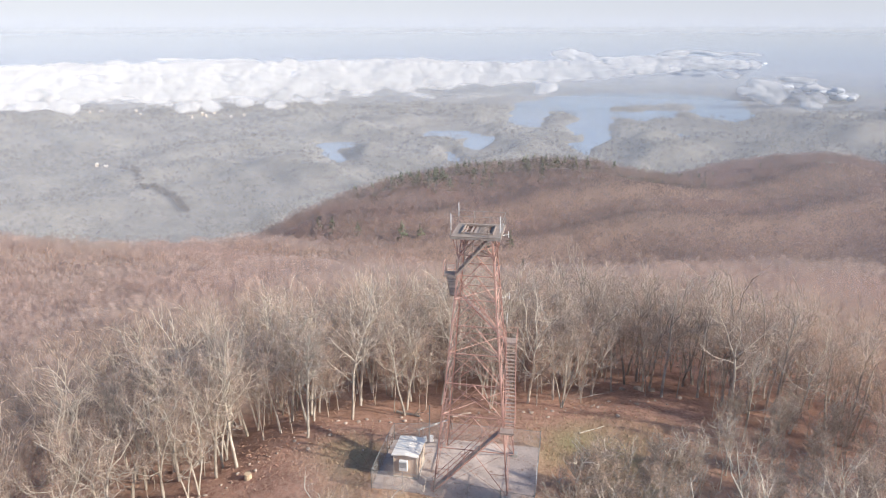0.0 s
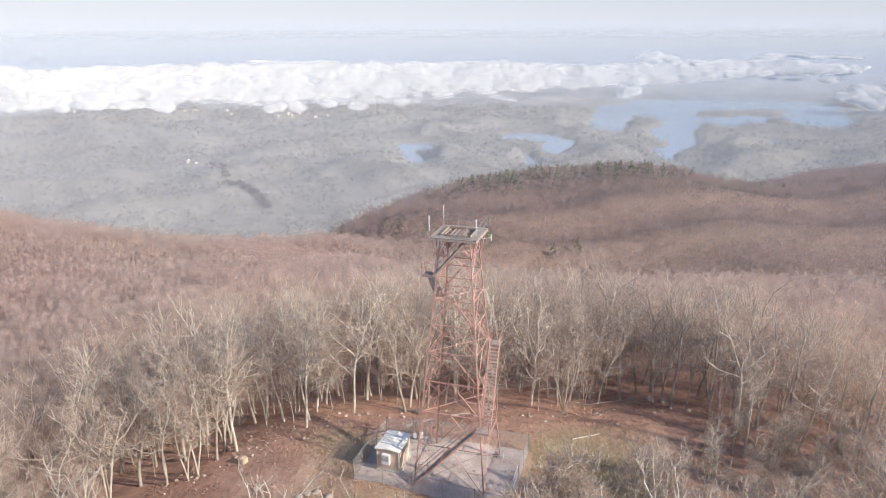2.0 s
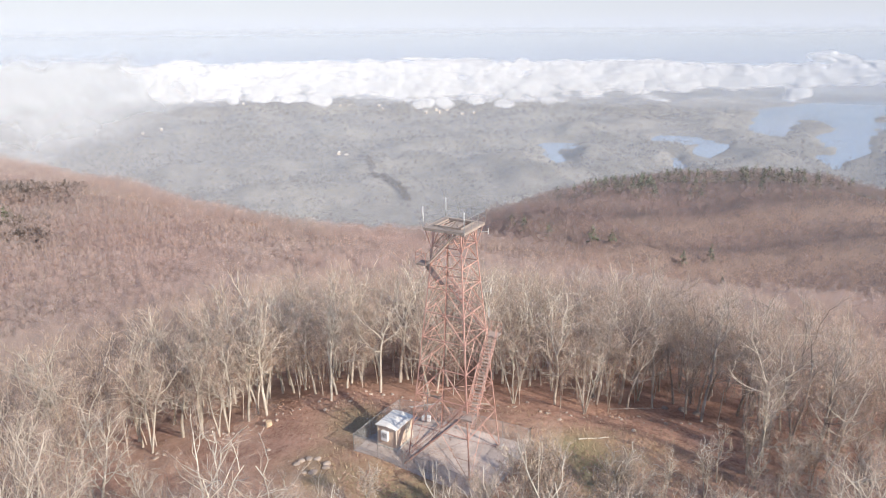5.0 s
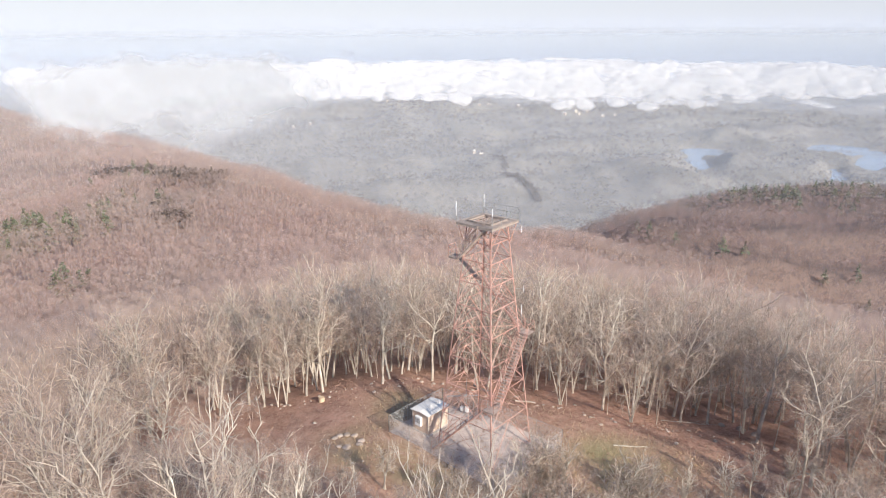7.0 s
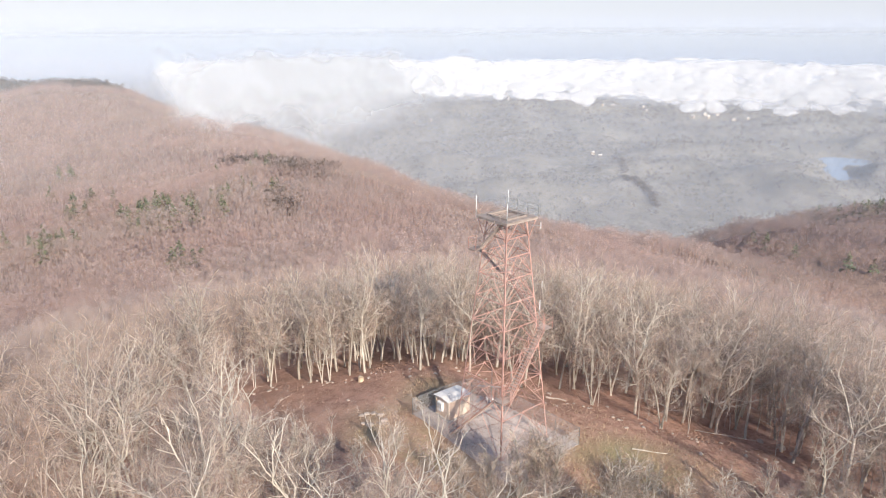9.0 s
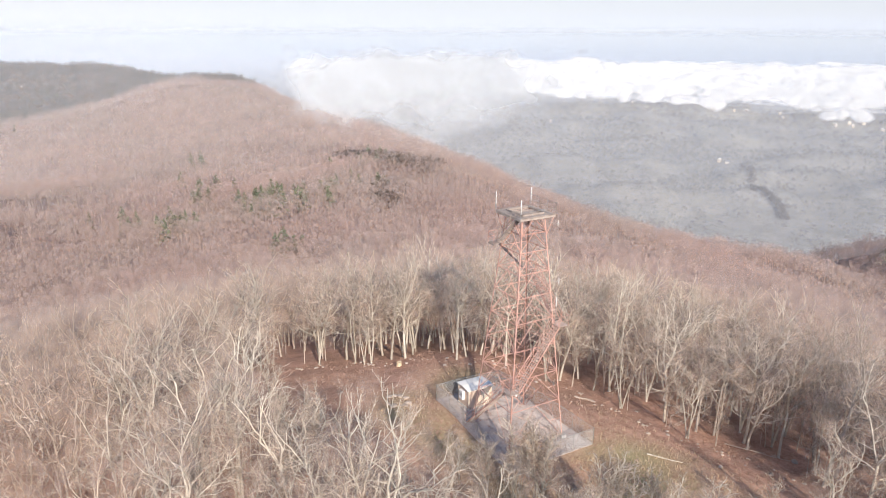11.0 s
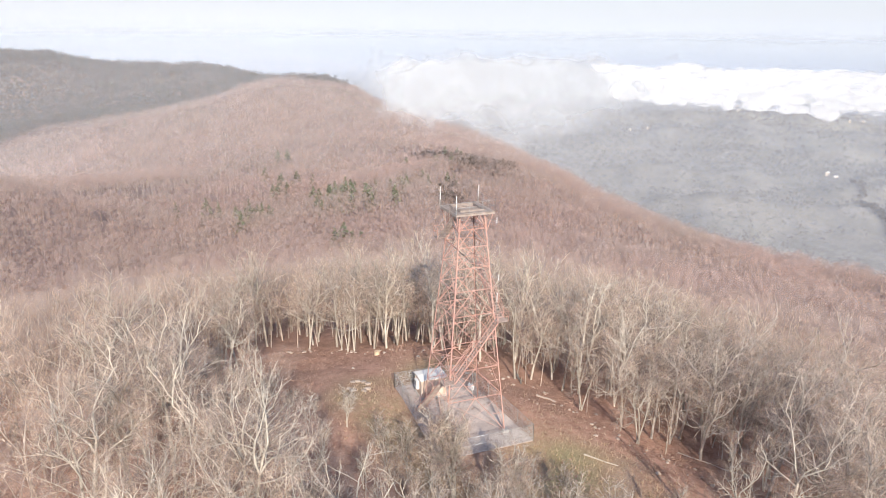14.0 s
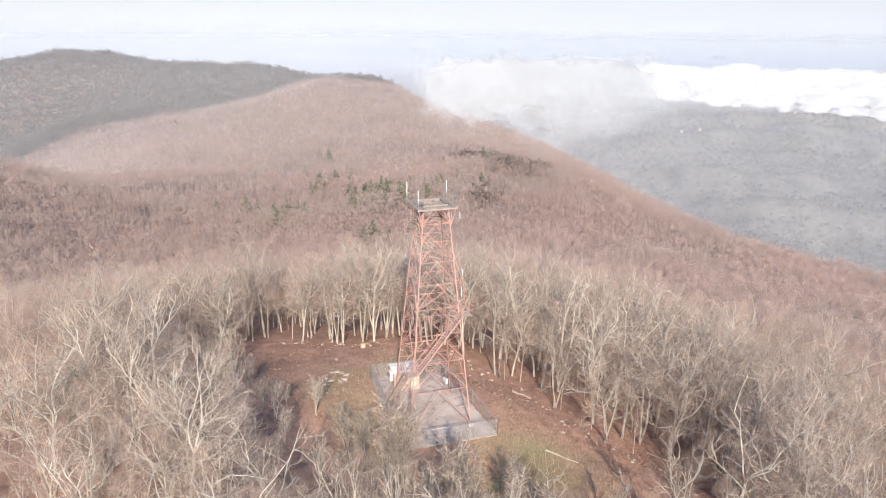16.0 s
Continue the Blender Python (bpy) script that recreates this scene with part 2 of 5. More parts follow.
FRINGE = mist_material("cloud_fringe", 0.97, 0.011, (0.705, 0.715, 0.73), (0.42, 0.70), (1, 1, 2.0), True)


# ---- mesh helpers ----
def raw_mesh(name, verts, faces, material, second=None, which=None):
    """A mesh from arrays: faces is an (n, 3) or (n, 4) array. which: 1 for the faces of the second material."""
    me = bpy.data.meshes.new(name)
    verts, faces = np.asarray(verts, np.float32), np.asarray(faces, np.int32)
    k = faces.shape[1]
    me.vertices.add(len(verts))
    me.vertices.foreach_set("co", verts.ravel())
    me.loops.add(faces.size)
    me.loops.foreach_set("vertex_index", faces.ravel())
    me.polygons.add(len(faces))
    me.polygons.foreach_set("loop_start", np.arange(0, faces.size, k, dtype=np.int32))
    me.materials.append(material)
    if second:
        me.materials.append(second)
        me.polygons.foreach_set("material_index", np.asarray(which, np.int32))
    me.update(calc_edges=True)
    return me


def smooth(me):
    me.polygons.foreach_set("use_smooth", np.ones(len(me.polygons), dtype=bool))
    return me


def bm_mesh(name, bm, material):
    me = bpy.data.meshes.new(name)
    bm.to_mesh(me)
    bm.free()
    me.materials.append(material)
    return me


def part(name, data, parent, label="", at=None):
    """Links a mesh as one part under a thing or a part."""
    ob = new(name, data)
    ob.parent = parent
    if at is not None:
        ob.matrix_local = at
    return tagged(ob, label)


def thing(name, label, category, group="", kind="", at=None, data=None):
    ob = tagged(new(name, data), label, category, group, kind)
    if at is not None:
        ob.matrix_basis = at
    return ob


def add_box(bm, size, m=Matrix(), bevel=0.0):
    r = bmesh.ops.create_cube(bm, size=1.0, matrix=m @ Matrix.Diagonal((*size, 1)))
    if bevel:
        es = list({e for v in r["verts"] for e in v.link_edges})
        bmesh.ops.bevel(bm, geom=es, offset=bevel, segments=1, affect="EDGES")


def add_tube(bm, a, b, ra, rb=None, sides=8):
    a, b = Vector(a), Vector(b)
    axis = b - a
    m = Matrix.Translation((a + b) / 2) @ axis.to_track_quat("Z", "Y").to_matrix().to_4x4()
    bmesh.ops.create_cone(bm, cap_ends=True, segments=sides, radius1=ra, radius2=ra if rb is None else rb, depth=axis.length, matrix=m)


def add_angle(bm, a, b, width, thick, inward):
    """A steel angle bar from a to b, its two flanges opening towards inward."""
    a, b, inward = Vector(a), Vector(b), Vector(inward)
    z = (b - a).normalized()
    d = (inward - z * inward.dot(z)).normalized()
    e = z.cross(d)
    p, q = (d + e).normalized(), (d - e).normalized()
    prof = [Vector((0, 0)), Vector((width, 0)), Vector((width, thick)), Vector((thick, thick)), Vector((thick, width)), Vector((0, width))]
    ends = [[bm.verts.new(c + p * v.x + q * v.y) for v in prof] for c in (a, b)]
    for i in range(6):
        j = (i + 1) % 6
        bm.faces.new((ends[0][i], ends[0][j], ends[1][j], ends[1][i]))
    bm.faces.new(ends[0][::-1])
    bm.faces.new(ends[1])


def bar(name, a, b, width, thick, inward, material, parent, label=""):
    bm = bmesh.new()
    add_angle(bm, a, b, width, thick, inward)
    bmesh.ops.recalc_face_normals(bm, faces=bm.faces)
    return part(name, bm_mesh(name, bm, material), parent, label)


def pipe(name, a, b, r, material, parent, label="", sides=8):
    bm = bmesh.new()
    add_tube(bm, a, b, r, sides=sides)
    return part(name, bm_mesh(name, bm, material), parent, label)


def block(name, size, m, material, parent, label="", bevel=0.0):
    bm = bmesh.new()
    add_box(bm, size, Matrix(), bevel)
    return part(name, bm_mesh(name, bm, material), parent, label, m)


# ---- the lie of the land ----
VALLEY = -230.0
# hills: x, y, rise, reach
SUMMIT_HILLS = [
    (-17, 59, 1.9, 10),
    (0, 52, 51.3, 140), (30, 140, -17.5, 130), (110, 60, 86.2, 170), (-130, 90, 47.6, 140), (0, -120, 114.1, 220), (-110, 260, 92.0, 150),
    (-250, 170, 113.1, 180), (60, 300, 86.9, 170), (-250, -60, 110.0, 220), (350, 300, 87.7, 300), (-150, 50, -46.9, 120), (-150, 200, -43.8, 120),
    (150, 200, 35.6, 120),
]
WEST_HILLS = [
    (-300, 320, 31.3, 160), (-450, 230, -17.9, 200), (-600, 250, 151.2, 200), (-640, 60, 40.5, 150), (-430, 20, 78.5, 160), (-750, -100, 25.3, 150),
    (-750, 350, 80.4, 190), (-600, 200, -8.2, 150), (-600, 350, -18.4, 150), (-600, 500, -10.0, 150), (-450, -100, 9.1, 150), (-450, 350, 74.3, 150),
    (-450, 500, 41.5, 150), (-300, -100, 63.7, 120), (-300, 50, -45.6, 120), (-300, 350, 43.5, 120), (-300, 500, -76.9, 150),
]
FAR_RIDGE = [
    (-1020, 230, 103.3, 170), (-1180, 60, 126.0, 200), (-1270, -130, 138.1, 220), (-820, 20, 93.5, 170), (-1350, 50, -12.1, 190),
    (-1050, 50, 23.9, 190), (-1050, 350, 13.6, 190), (-900, -100, 13.6, 190), (-900, 350, 62.0, 190), (-900, 500, 30.0, 190),
    (-900, 650, -37.0, 190),
]
NORTH_SPUR = [
    (-60, 420, 81.0, 140), (-120, 470, -3.2, 110), (20, 570, 63.5, 150), (120, 560, 40.7, 150), (320, 720, 106.5, 220), (450, 850, 18.0, 280),
    (200, 400, -10.9, 220), (-150, 350, -28.2, 120), (-150, 500, 58.3, 150), (-150, 650, 35.2, 150), (0, 350, -71.8, 120), (0, 500, -32.2, 120),
    (0, 650, 25.5, 150), (150, 800, -10.5, 150), (450, 800, 5.8, 190),
]
HILLS = SUMMIT_HILLS + WEST_HILLS + FAR_RIDGE + NORTH_SPUR
TOWER = Vector((0.2, 52.5, 0.0))


def wave(x, y, scale, seed=0.0):
    """Smooth rolling noise, about -1 to 1."""
    a, b = x / scale + seed * 1.7, y / scale - seed * 2.3
    return (np.sin(a + 1.3 * np.sin(b * 0.7 + seed)) + np.sin(b * 1.1 + 1.7 * np.sin(a * 0.6 + 2.0)) + 0.6 * np.sin(1.9 * a - 1.4 * b + seed)
            + 0.35 * np.sin(3.7 * a + 2.9 * b + 1.0)) / 2.6


def lake_depth(x, y):
    """Above 0 inside the lake and its arms. The arms lie along the valleys that fan out from the mountain."""
    wx, wy = x + 16 * wave(x, y, 60, 1.0) + 7 * wave(x, y, 22, 4.0), y + 34 * wave(x, y, 75, 2.0) + 14 * wave(x, y, 27, 5.0)

    def oval(cx, cy, rx, ry):
        b = math.atan2(cx - 13, cy)
        u, v = ((wx - cx) * math.cos(b) - (wy - cy) * math.sin(b)) / rx, ((wx - cx) * math.sin(b) + (wy - cy) * math.cos(b)) / ry
        return 1 - u * u - v * v

    deep = np.full_like(wx, -6.0)
    for arm in ((160, 2180, 66, 260), (290, 2460, 170, 190), (330, 2080, 66, 470), (238, 1640, 24, 150), (650, 2690, 310, 240), (430, 2640, 190, 210), (570, 2190, 180, 130),
                (740, 2300, 120, 340), (-62, 1800, 70, 80), (13, 1650, 42, 120), (-50, 1470, 14, 45), (-302, 1614, 62, 60), (-306, 1500, 26, 130), (501, 1770, 36, 28), (-695, 1284, 12, 20)):
        deep = np.maximum(deep, oval(*arm))
    for island in ((452, 2371, 17, 70), (516, 2356, 42, 110), (658, 2420, 68, 110), (640, 2210, 26, 70), (243, 2085, 44, 150), (253, 1745, 17, 60), (480, 1960, 120, 110), (590, 2010, 140, 125),
                   (886, 2930, 90, 90), (1000, 2780, 90, 70)):
        deep = np.minimum(deep, -oval(*island))
    return deep


def land(x, y):
    """Height of the ground."""
    x, y = np.asarray(x, float), np.asarray(y, float)
    h = np.full_like(x, VALLEY)
    for a, b, rise, reach in HILLS:
        h += rise * np.exp(-((x - a) ** 2 + (y - b) ** 2) / reach ** 2)
    r = np.hypot(x - TOWER.x, y - TOWER.y)
    low = np.clip((-135 - h) / 70, 0, 1)
    rough = np.clip((r - 60) / 200, 0, 1)
    h += rough * (1 - low) * (4.0 * wave(x, y, 42, 3.0) + 1.2 * wave(x, y, 15, 6.0))
    # two low ribs with hollows before them cross the spur
    spur = np.clip((x + 60) / 40, 0, 1) * np.clip((380 - x) / 60, 0, 1) * np.clip((y - 330) / 60, 0, 1)
    h += rough * (1 - low) * (1 - spur) * np.clip((y - 150) / 150, 0, 1) * 2.5 * np.sin(y / 17 + 1.6 * wave(x, y, 110, 12.0))
    u = y + 7 * wave(x, y, 60, 21.0)
    h += spur * (6.5 * np.exp(-((u - 480 - 0.55 * x) / 17) ** 2) + 6.5 * np.exp(-((u - 432 - 0.48 * x) / 15) ** 2)
                 - 3 * np.exp(-((u - 456 - 0.52 * x) / 14) ** 2) - 3 * np.exp(-((u - 400 - 0.46 * x) / 18) ** 2))
    shore = lake_depth(x, y)
    h += low * np.clip((-shore - 0.1) / 3.5, 0.12, 1) * (8 + 15 * wave(x, y, 120, 7.0) + 14 * wave(x, y, 48, 8.0) + 14 * np.abs(wave(x, y, 260, 9.0)))
    h += (1 - rough) * (0.22 * wave(x, y, 4.5, 2.0) + 0.10 * wave(x, y, 1.3, 5.0)) * np.clip((r - 9) / 10, 0, 1)
    h += 0.7 * np.exp(-(r / 14) ** 2)
    level = np.clip((15 - np.hypot(x - 4, y - 50.5)) / 8.5, 0, 1)
    level = level * level * (3 - 2 * level)
    h = h * (1 - level) + (-0.20 - 0.065 * x) * level
    h = np.maximum(h, VALLEY + 1.5 + 0.02 * np.abs(h))
    wet = np.clip((shore + 0.25) / 0.25, 0, 1)
    h = h * (1 - wet * low) + (VALLEY - 1 - 4 * np.clip(shore, 0, 1)) * wet * low
    far = np.clip((np.hypot(x, y) - 3300) / 1500, 0, 1)
    h += far * far * (3 - 2 * far) * 205 + far * (1 - far) * 4 * 14 * wave(x, y, 330, 11.0)
    return h


CLEARING = [(-29, 41), (-30.5, 44.5), (-26, 49.2), (-21.5, 53), (-16.4, 56.8), (-12.6, 61.4), (-6.5, 63.2), (2, 65), (9, 66), (15, 69), (20, 69), (24, 65), (24.5, 57), (21, 50), (15, 46),
            (9, 43.5), (2.5, 41), (-9, 40), (-20, 40)]


def in_clearing(x, y, grow=0.0):
    """Whether points lie in the cleared summit, widened by grow metres."""
    x, y = np.asarray(x, float), np.asarray(y, float)
    cx, cy = 2.0, 54.0
    inside = np.zeros(x.shape, bool)
    pts = [(px + grow * (px - cx) / math.hypot(px - cx, py - cy), py + grow * (py - cy) / math.hypot(px - cx, py - cy)) for px, py in CLEARING]
    for (x0, y0), (x1, y1) in zip(pts, pts[1:] + pts[:1]):
        cross = ((y0 > y) != (y1 > y)) & (x < (x1 - x0) * (y - y0) / (y1 - y0 + 1e-9) + x0)
        inside ^= cross
    return inside


def build_ground():
    rings = np.concatenate([np.linspace(0.6, 40, 55), np.geomspace(41, 4900, 200)])
    fine, coarse = np.linspace(radians(-45), radians(112), 380), np.linspace(radians(112), radians(315), 70)[1:-1]
    az = np.concatenate([fine, coarse])
    R, A = np.meshgrid(rings, az, indexing="ij")
    X, Y = TOWER.x - np.sin(A) * R, TOWER.y + np.cos(A) * R
    Z = land(X, Y)
    nr, na = R.shape
    verts = np.stack([X, Y, Z], -1).reshape(-1, 3)
    verts = np.concatenate([verts, [[TOWER.x, TOWER.y, float(land(TOWER.x, TOWER.y))]]])
    i, j = np.meshgrid(np.arange(nr - 1), np.arange(na), indexing="ij")
    k = (j + 1) % na
    quads = np.stack([i * na + j, i * na + k, (i + 1) * na + k, (i + 1) * na + j], -1).reshape(-1, 4)[:, ::-1]
    tris = np.concatenate([quads[:, [0, 1, 2]], quads[:, [0, 2, 3]], np.stack([np.full(na, nr * na), np.arange(na), (np.arange(na) + 1) % na], -1)])
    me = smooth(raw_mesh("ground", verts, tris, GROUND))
    x, y, z = verts.T
    d = np.hypot(x + 1, y - 49)
    turf = np.zeros(len(x))
    for cx, cy, rx, ry, k in ((10.2, 55.5, 5.5, 5.5, 1.0), (13.5, 59.0, 5, 3, 0.8), (-8.2, 46.6, 4.0, 5, 0.85), (-4.5, 46.0, 8, 3.4, 0.8), (13.5, 49.5, 5, 4, 0.8), (14, 59, 8, 4.5, 0.6), (4, 45, 9, 3.0, 0.6), (-11, 54, 4, 4, 0.6)):
        turf = np.maximum(turf, k * np.exp(-(((x - cx) / rx) ** 2 + ((y - cy) / ry) ** 2) ** 1.5))
    turf *= np.clip(0.75 + 0.6 * wave(x, y, 2.1, 1.0), 0, 1)
    # haze-greyed valley colours take over low down and far out
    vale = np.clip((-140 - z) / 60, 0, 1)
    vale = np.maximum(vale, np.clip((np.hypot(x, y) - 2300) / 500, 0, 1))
    off_summit = np.clip((np.hypot(x - TOWER.x, y - TOWER.y) - 75) / 60, 0, 1)
    # where the ground takes the litter colour with trunk shade painted in
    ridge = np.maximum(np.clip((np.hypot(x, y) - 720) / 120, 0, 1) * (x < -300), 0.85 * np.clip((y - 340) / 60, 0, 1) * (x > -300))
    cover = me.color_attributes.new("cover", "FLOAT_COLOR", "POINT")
    cover.data.foreach_set("color", np.stack([turf, vale, off_summit, 1 - ridge], -1).astype(np.float32).ravel())
    return thing("ground", "leaf-littered mountain summit falling to a hazy wooded valley", "ground", kind="structure", data=me)


def build_lake():
    n = 96
    a = np.linspace(0, 2 * np.pi, n, endpoint=False)
    verts = [(450 + 1250 * math.cos(t), 2150 + 1350 * math.sin(t), VALLEY - 0.6) for t in a]
    bm = bmesh.new()
    bm.faces.new([bm.verts.new(v) for v in verts])
    thing("water", "pale blue reservoir with wooded islands and peninsulas", "lake", kind="structure", data=bm_mesh("water", bm, WATER))


build_ground()
build_lake()


# ---- trees ----
def grow(seed, height, lean=0.08, forks=1, limbs=9, spread=1.0):
    """The skeleton of a bare broadleaf tree: segments (level, start, end, start radius, end radius)."""
    rng = random.Random(seed)
    segs = []

    def shoot(p, way, length, r0, r1, level, count, wander, lift):
        pts = [(p.copy(), r0)]
        for i in range(count):
            way = (way + Vector((rng.gauss(0, wander), rng.gauss(0, wander), rng.gauss(0, wander * 0.6) + lift))).normalized()
            q = p + way * (length / count)
            ra, rb = r0 + (r1 - r0) * i / count, r0 + (r1 - r0) * (i + 1) / count
            segs.append((level, p.copy(), q.copy(), ra, rb))
            p = q
            pts.append((p.copy(), rb))
        return pts, way

    def along(pts, f):
        k = min(int(f * (len(pts) - 1)), len(pts) - 2)
        t = f * (len(pts) - 1) - k
        return pts[k][0].lerp(pts[k + 1][0], t), pts[k][1] + (pts[k + 1][1] - pts[k][1]) * t, (pts[k + 1][0] - pts[k][0]).normalized()

    def side(axis, angle, turn):
        a = axis.orthogonal().normalized()
        a.rotate(Matrix.Rotation(turn, 3, axis))
        return (axis * math.cos(angle) + a * math.sin(angle)).normalized()

    def dress(limb, scale):
        for j in range(7):
            f2 = 0.15 + 0.83 * (j + rng.random() * 0.7) / 7
            p2, r2, ax2 = along(limb, min(f2, 0.99))
            bough, _ = shoot(p2, side(ax2, rng.uniform(0.5, 1.1), rng.random() * 6.3), height * scale * rng.uniform(0.10, 0.19), max(r2 * 0.65, 0.027), 0.012, 2, 3, 0.34, 0.08)
            for k in range(5):
                p3, r3, ax3 = along(bough, min(0.2 + 0.78 * (k + rng.random()) / 5, 0.99))
                tw, _ = shoot(p3, side(ax3, rng.uniform(0.4, 0.9), rng.random() * 6.3), height * rng.uniform(0.05, 0.09), 0.010, 0.003, 3, 1, 0.2, 0.12)
                for q in range(2):
                    p4, r4, ax4 = along(tw, 0.35 + 0.35 * q)
                    shoot(p4, side(ax4, rng.uniform(0.4, 0.9), rng.random() * 6.3), height * rng.uniform(0.025, 0.05), 0.007, 0.002, 4, 1, 0.1, 0.15)

    r = height * 0.0115
    for f in range(forks):
        way = Vector((rng.gauss(0, lean), rng.gauss(0, lean), 1)).normalized()
        if forks > 1:
            turn = 2 * math.pi * f / forks + rng.random()
            way = Vector((0.16 * math.cos(turn), 0.16 * math.sin(turn), 1)).normalized()
        trunk, way = shoot(Vector((0.15 * f, 0.1 * f, -0.3)), way, height * rng.uniform(0.42, 0.60), r * (1.0 if forks == 1 else 0.7), r * 0.60, 0, 7, 0.055, 0.05)
        top, rt = trunk[-1]
        turn = rng.random() * 6.3
        leaders = 3 if forks == 1 else 2
        for i in range(leaders):
            turn += 6.28 / leaders + rng.gauss(0, 0.3)
            limb, _ = shoot(top, side(way, rng.uniform(0.22, 0.62) * spread, turn), height * rng.uniform(0.34, 0.47), rt * rng.uniform(0.65, 0.9), rt * 0.24, 1, 7, 0.24 * spread, 0.10)
            dress(limb, 1.0)
        n = max(3, limbs - leaders - 2) if forks == 1 else 3
        for i in range(n):
            p, rr, ax = along(trunk, min(0.58 + 0.42 * (i + rng.random() * 0.6) / n, 0.99))
            turn += 2.4 + rng.gauss(0, 0.4)
            limb, _ = shoot(p, side(ax, rng.uniform(0.75, 1.25) * spread, turn), height * rng.uniform(0.20, 0.36), rr * 0.5, rr * 0.18, 1, 5, 0.28 * spread, 0.10)
            dress(limb, 0.85)
    return segs


def tubes(segs, sides):
    """Arrays of triangles for tapered tubes."""
    a, b = np.array([s[1] for s in segs]), np.array([s[2] for s in segs])
    ra, rb = np.array([s[3] for s in segs]), np.array([s[4] for s in segs])
    z = b - a
    z /= np.linalg.norm(z, axis=1, keepdims=True)
    ref = np.where(np.abs(z[:, 2:]) > 0.9, [[1.0, 0, 0]], [[0, 0, 1.0]])
    u = np.cross(z, ref)
    u /= np.linalg.norm(u, axis=1, keepdims=True)
    v = np.cross(z, u)
    t = np.arange(sides) * 2 * np.pi / sides
    ring = u[:, None] * np.cos(t)[None, :, None] + v[:, None] * np.sin(t)[None, :, None]
    verts = np.concatenate([a[:, None] + ring * ra[:, None, None], b[:, None] + ring * rb[:, None, None]], 1).reshape(-1, 3)
    i = np.arange(sides)
    j = (i + 1) % sides
    one = np.concatenate([np.stack([i, j, j + sides], 1), np.stack([i, j + sides, i + sides], 1)])
    faces = (one[None] + (np.arange(len(segs)) * 2 * sides)[:, None, None]).reshape(-1, 3)
    return verts, faces


def ribbons(segs, widen, rng, faces_to=None):
    """One thin triangle a twig, turned at random or, where faces_to gives directions, flat towards them."""
    a, b = np.array([s[1] for s in segs]), np.array([s[2] for s in segs])
    r = np.array([s[3] for s in segs]) * widen
    w = np.cross(b - a, rng.normal(size=a.shape) if faces_to is None else faces_to)
    w /= np.linalg.norm(w, axis=1, keepdims=True) + 1e-9
    verts = np.stack([a - w * r[:, None], a + w * r[:, None], b], 1).reshape(-1, 3)
    return verts, np.arange(len(segs) * 3).reshape(-1, 3)


def sprays(segs, widen, faces_to):
    """Fans of fine twigs: one triangle each, narrow at its root and broad at the tips."""
    a, b = np.array([s[1] for s in segs]), np.array([s[2] for s in segs])
    w = np.cross(b - a, faces_to)
    w /= np.linalg.norm(w, axis=1, keepdims=True) + 1e-9
    half = np.linalg.norm(b - a, axis=1, keepdims=True) * widen
    return np.stack([a, b - w * half, b + w * half], 1).reshape(-1, 3), np.arange(len(segs) * 3).reshape(-1, 3)


def joined(pieces):
    verts, faces, base = [], [], 0
    for v, f in pieces:
        verts.append(v)
        faces.append(f + base)
        base += len(v)
    return np.concatenate(verts), np.concatenate(faces)


def scatter(templates, spots, rng):
    """Copies of templates (verts, faces) at spots (x, y, z, scale, width scale), turned at random, as one pair of arrays."""
    out, which = [], rng.integers(0, len(templates), len(spots))
    for k, (tv, tf) in enumerate(templates):
        s = spots[which == k]
        if not len(s):
            continue
        t = rng.random(len(s)) * 2 * np.pi
        c, d = np.cos(t) * s[:, 3] * s[:, 4], np.sin(t) * s[:, 3] * s[:, 4]
        v = np.stack([c[:, None] * tv[:, 0] - d[:, None] * tv[:, 1] + s[:, :1], d[:, None] * tv[:, 0] + c[:, None] * tv[:, 1] + s[:, 1:2],
                      s[:, 3:4] * tv[:, 2] + s[:, 2:3]], -1)
        out.append((v.reshape(-1, 3), (tf[None] + (np.arange(len(s)) * len(tv))[:, None, None]).reshape(-1, 3)))
    return joined(out)


def spaced(x0, x1, y0, y1, gap, rng, jitter=0.42):
    """Points on a shaken grid."""
    xs, ys = np.meshgrid(np.arange(x0, x1, float(gap)), np.arange(y0, y1, float(gap)))
    xs[::2] += gap / 2
    return np.stack([xs.ravel() + rng.uniform(-jitter, jitter, xs.size) * gap, ys.ravel() + rng.uniform(-jitter, jitter, xs.size) * gap], 1)


rng = np.random.default_rng(7)
H0 = 12.0
TREES = [grow(11 + i, H0, 0.07, 1 if i % 5 else 2, 8 + i % 4) for i in range(12)]
SAPLINGS = [grow(71 + i, 6.0, 0.10, 1 + i % 3, 7, 0.55) for i in range(6)]


def two_tone(name, first, second, mat_a, mat_b):
    """One mesh of two sets of triangles in two materials."""
    which = np.zeros(len(first[1]) + len(second[1]), np.int32)
    which[len(first[1]):] = 1
    return raw_mesh(name, *joined([first, second]), mat_a, mat_b, which)


def fans(segs, longer, widen, keep=1):
    """Fans of the finest twigs round the ends of shoots, each turned its own way."""
    chosen = [(s[0], s[1], s[1] + (s[2] - s[1]) * longer, s[3], 0.0) for s in segs[::keep]]
    return sprays(chosen, widen, rng.normal(size=(len(chosen), 3)))


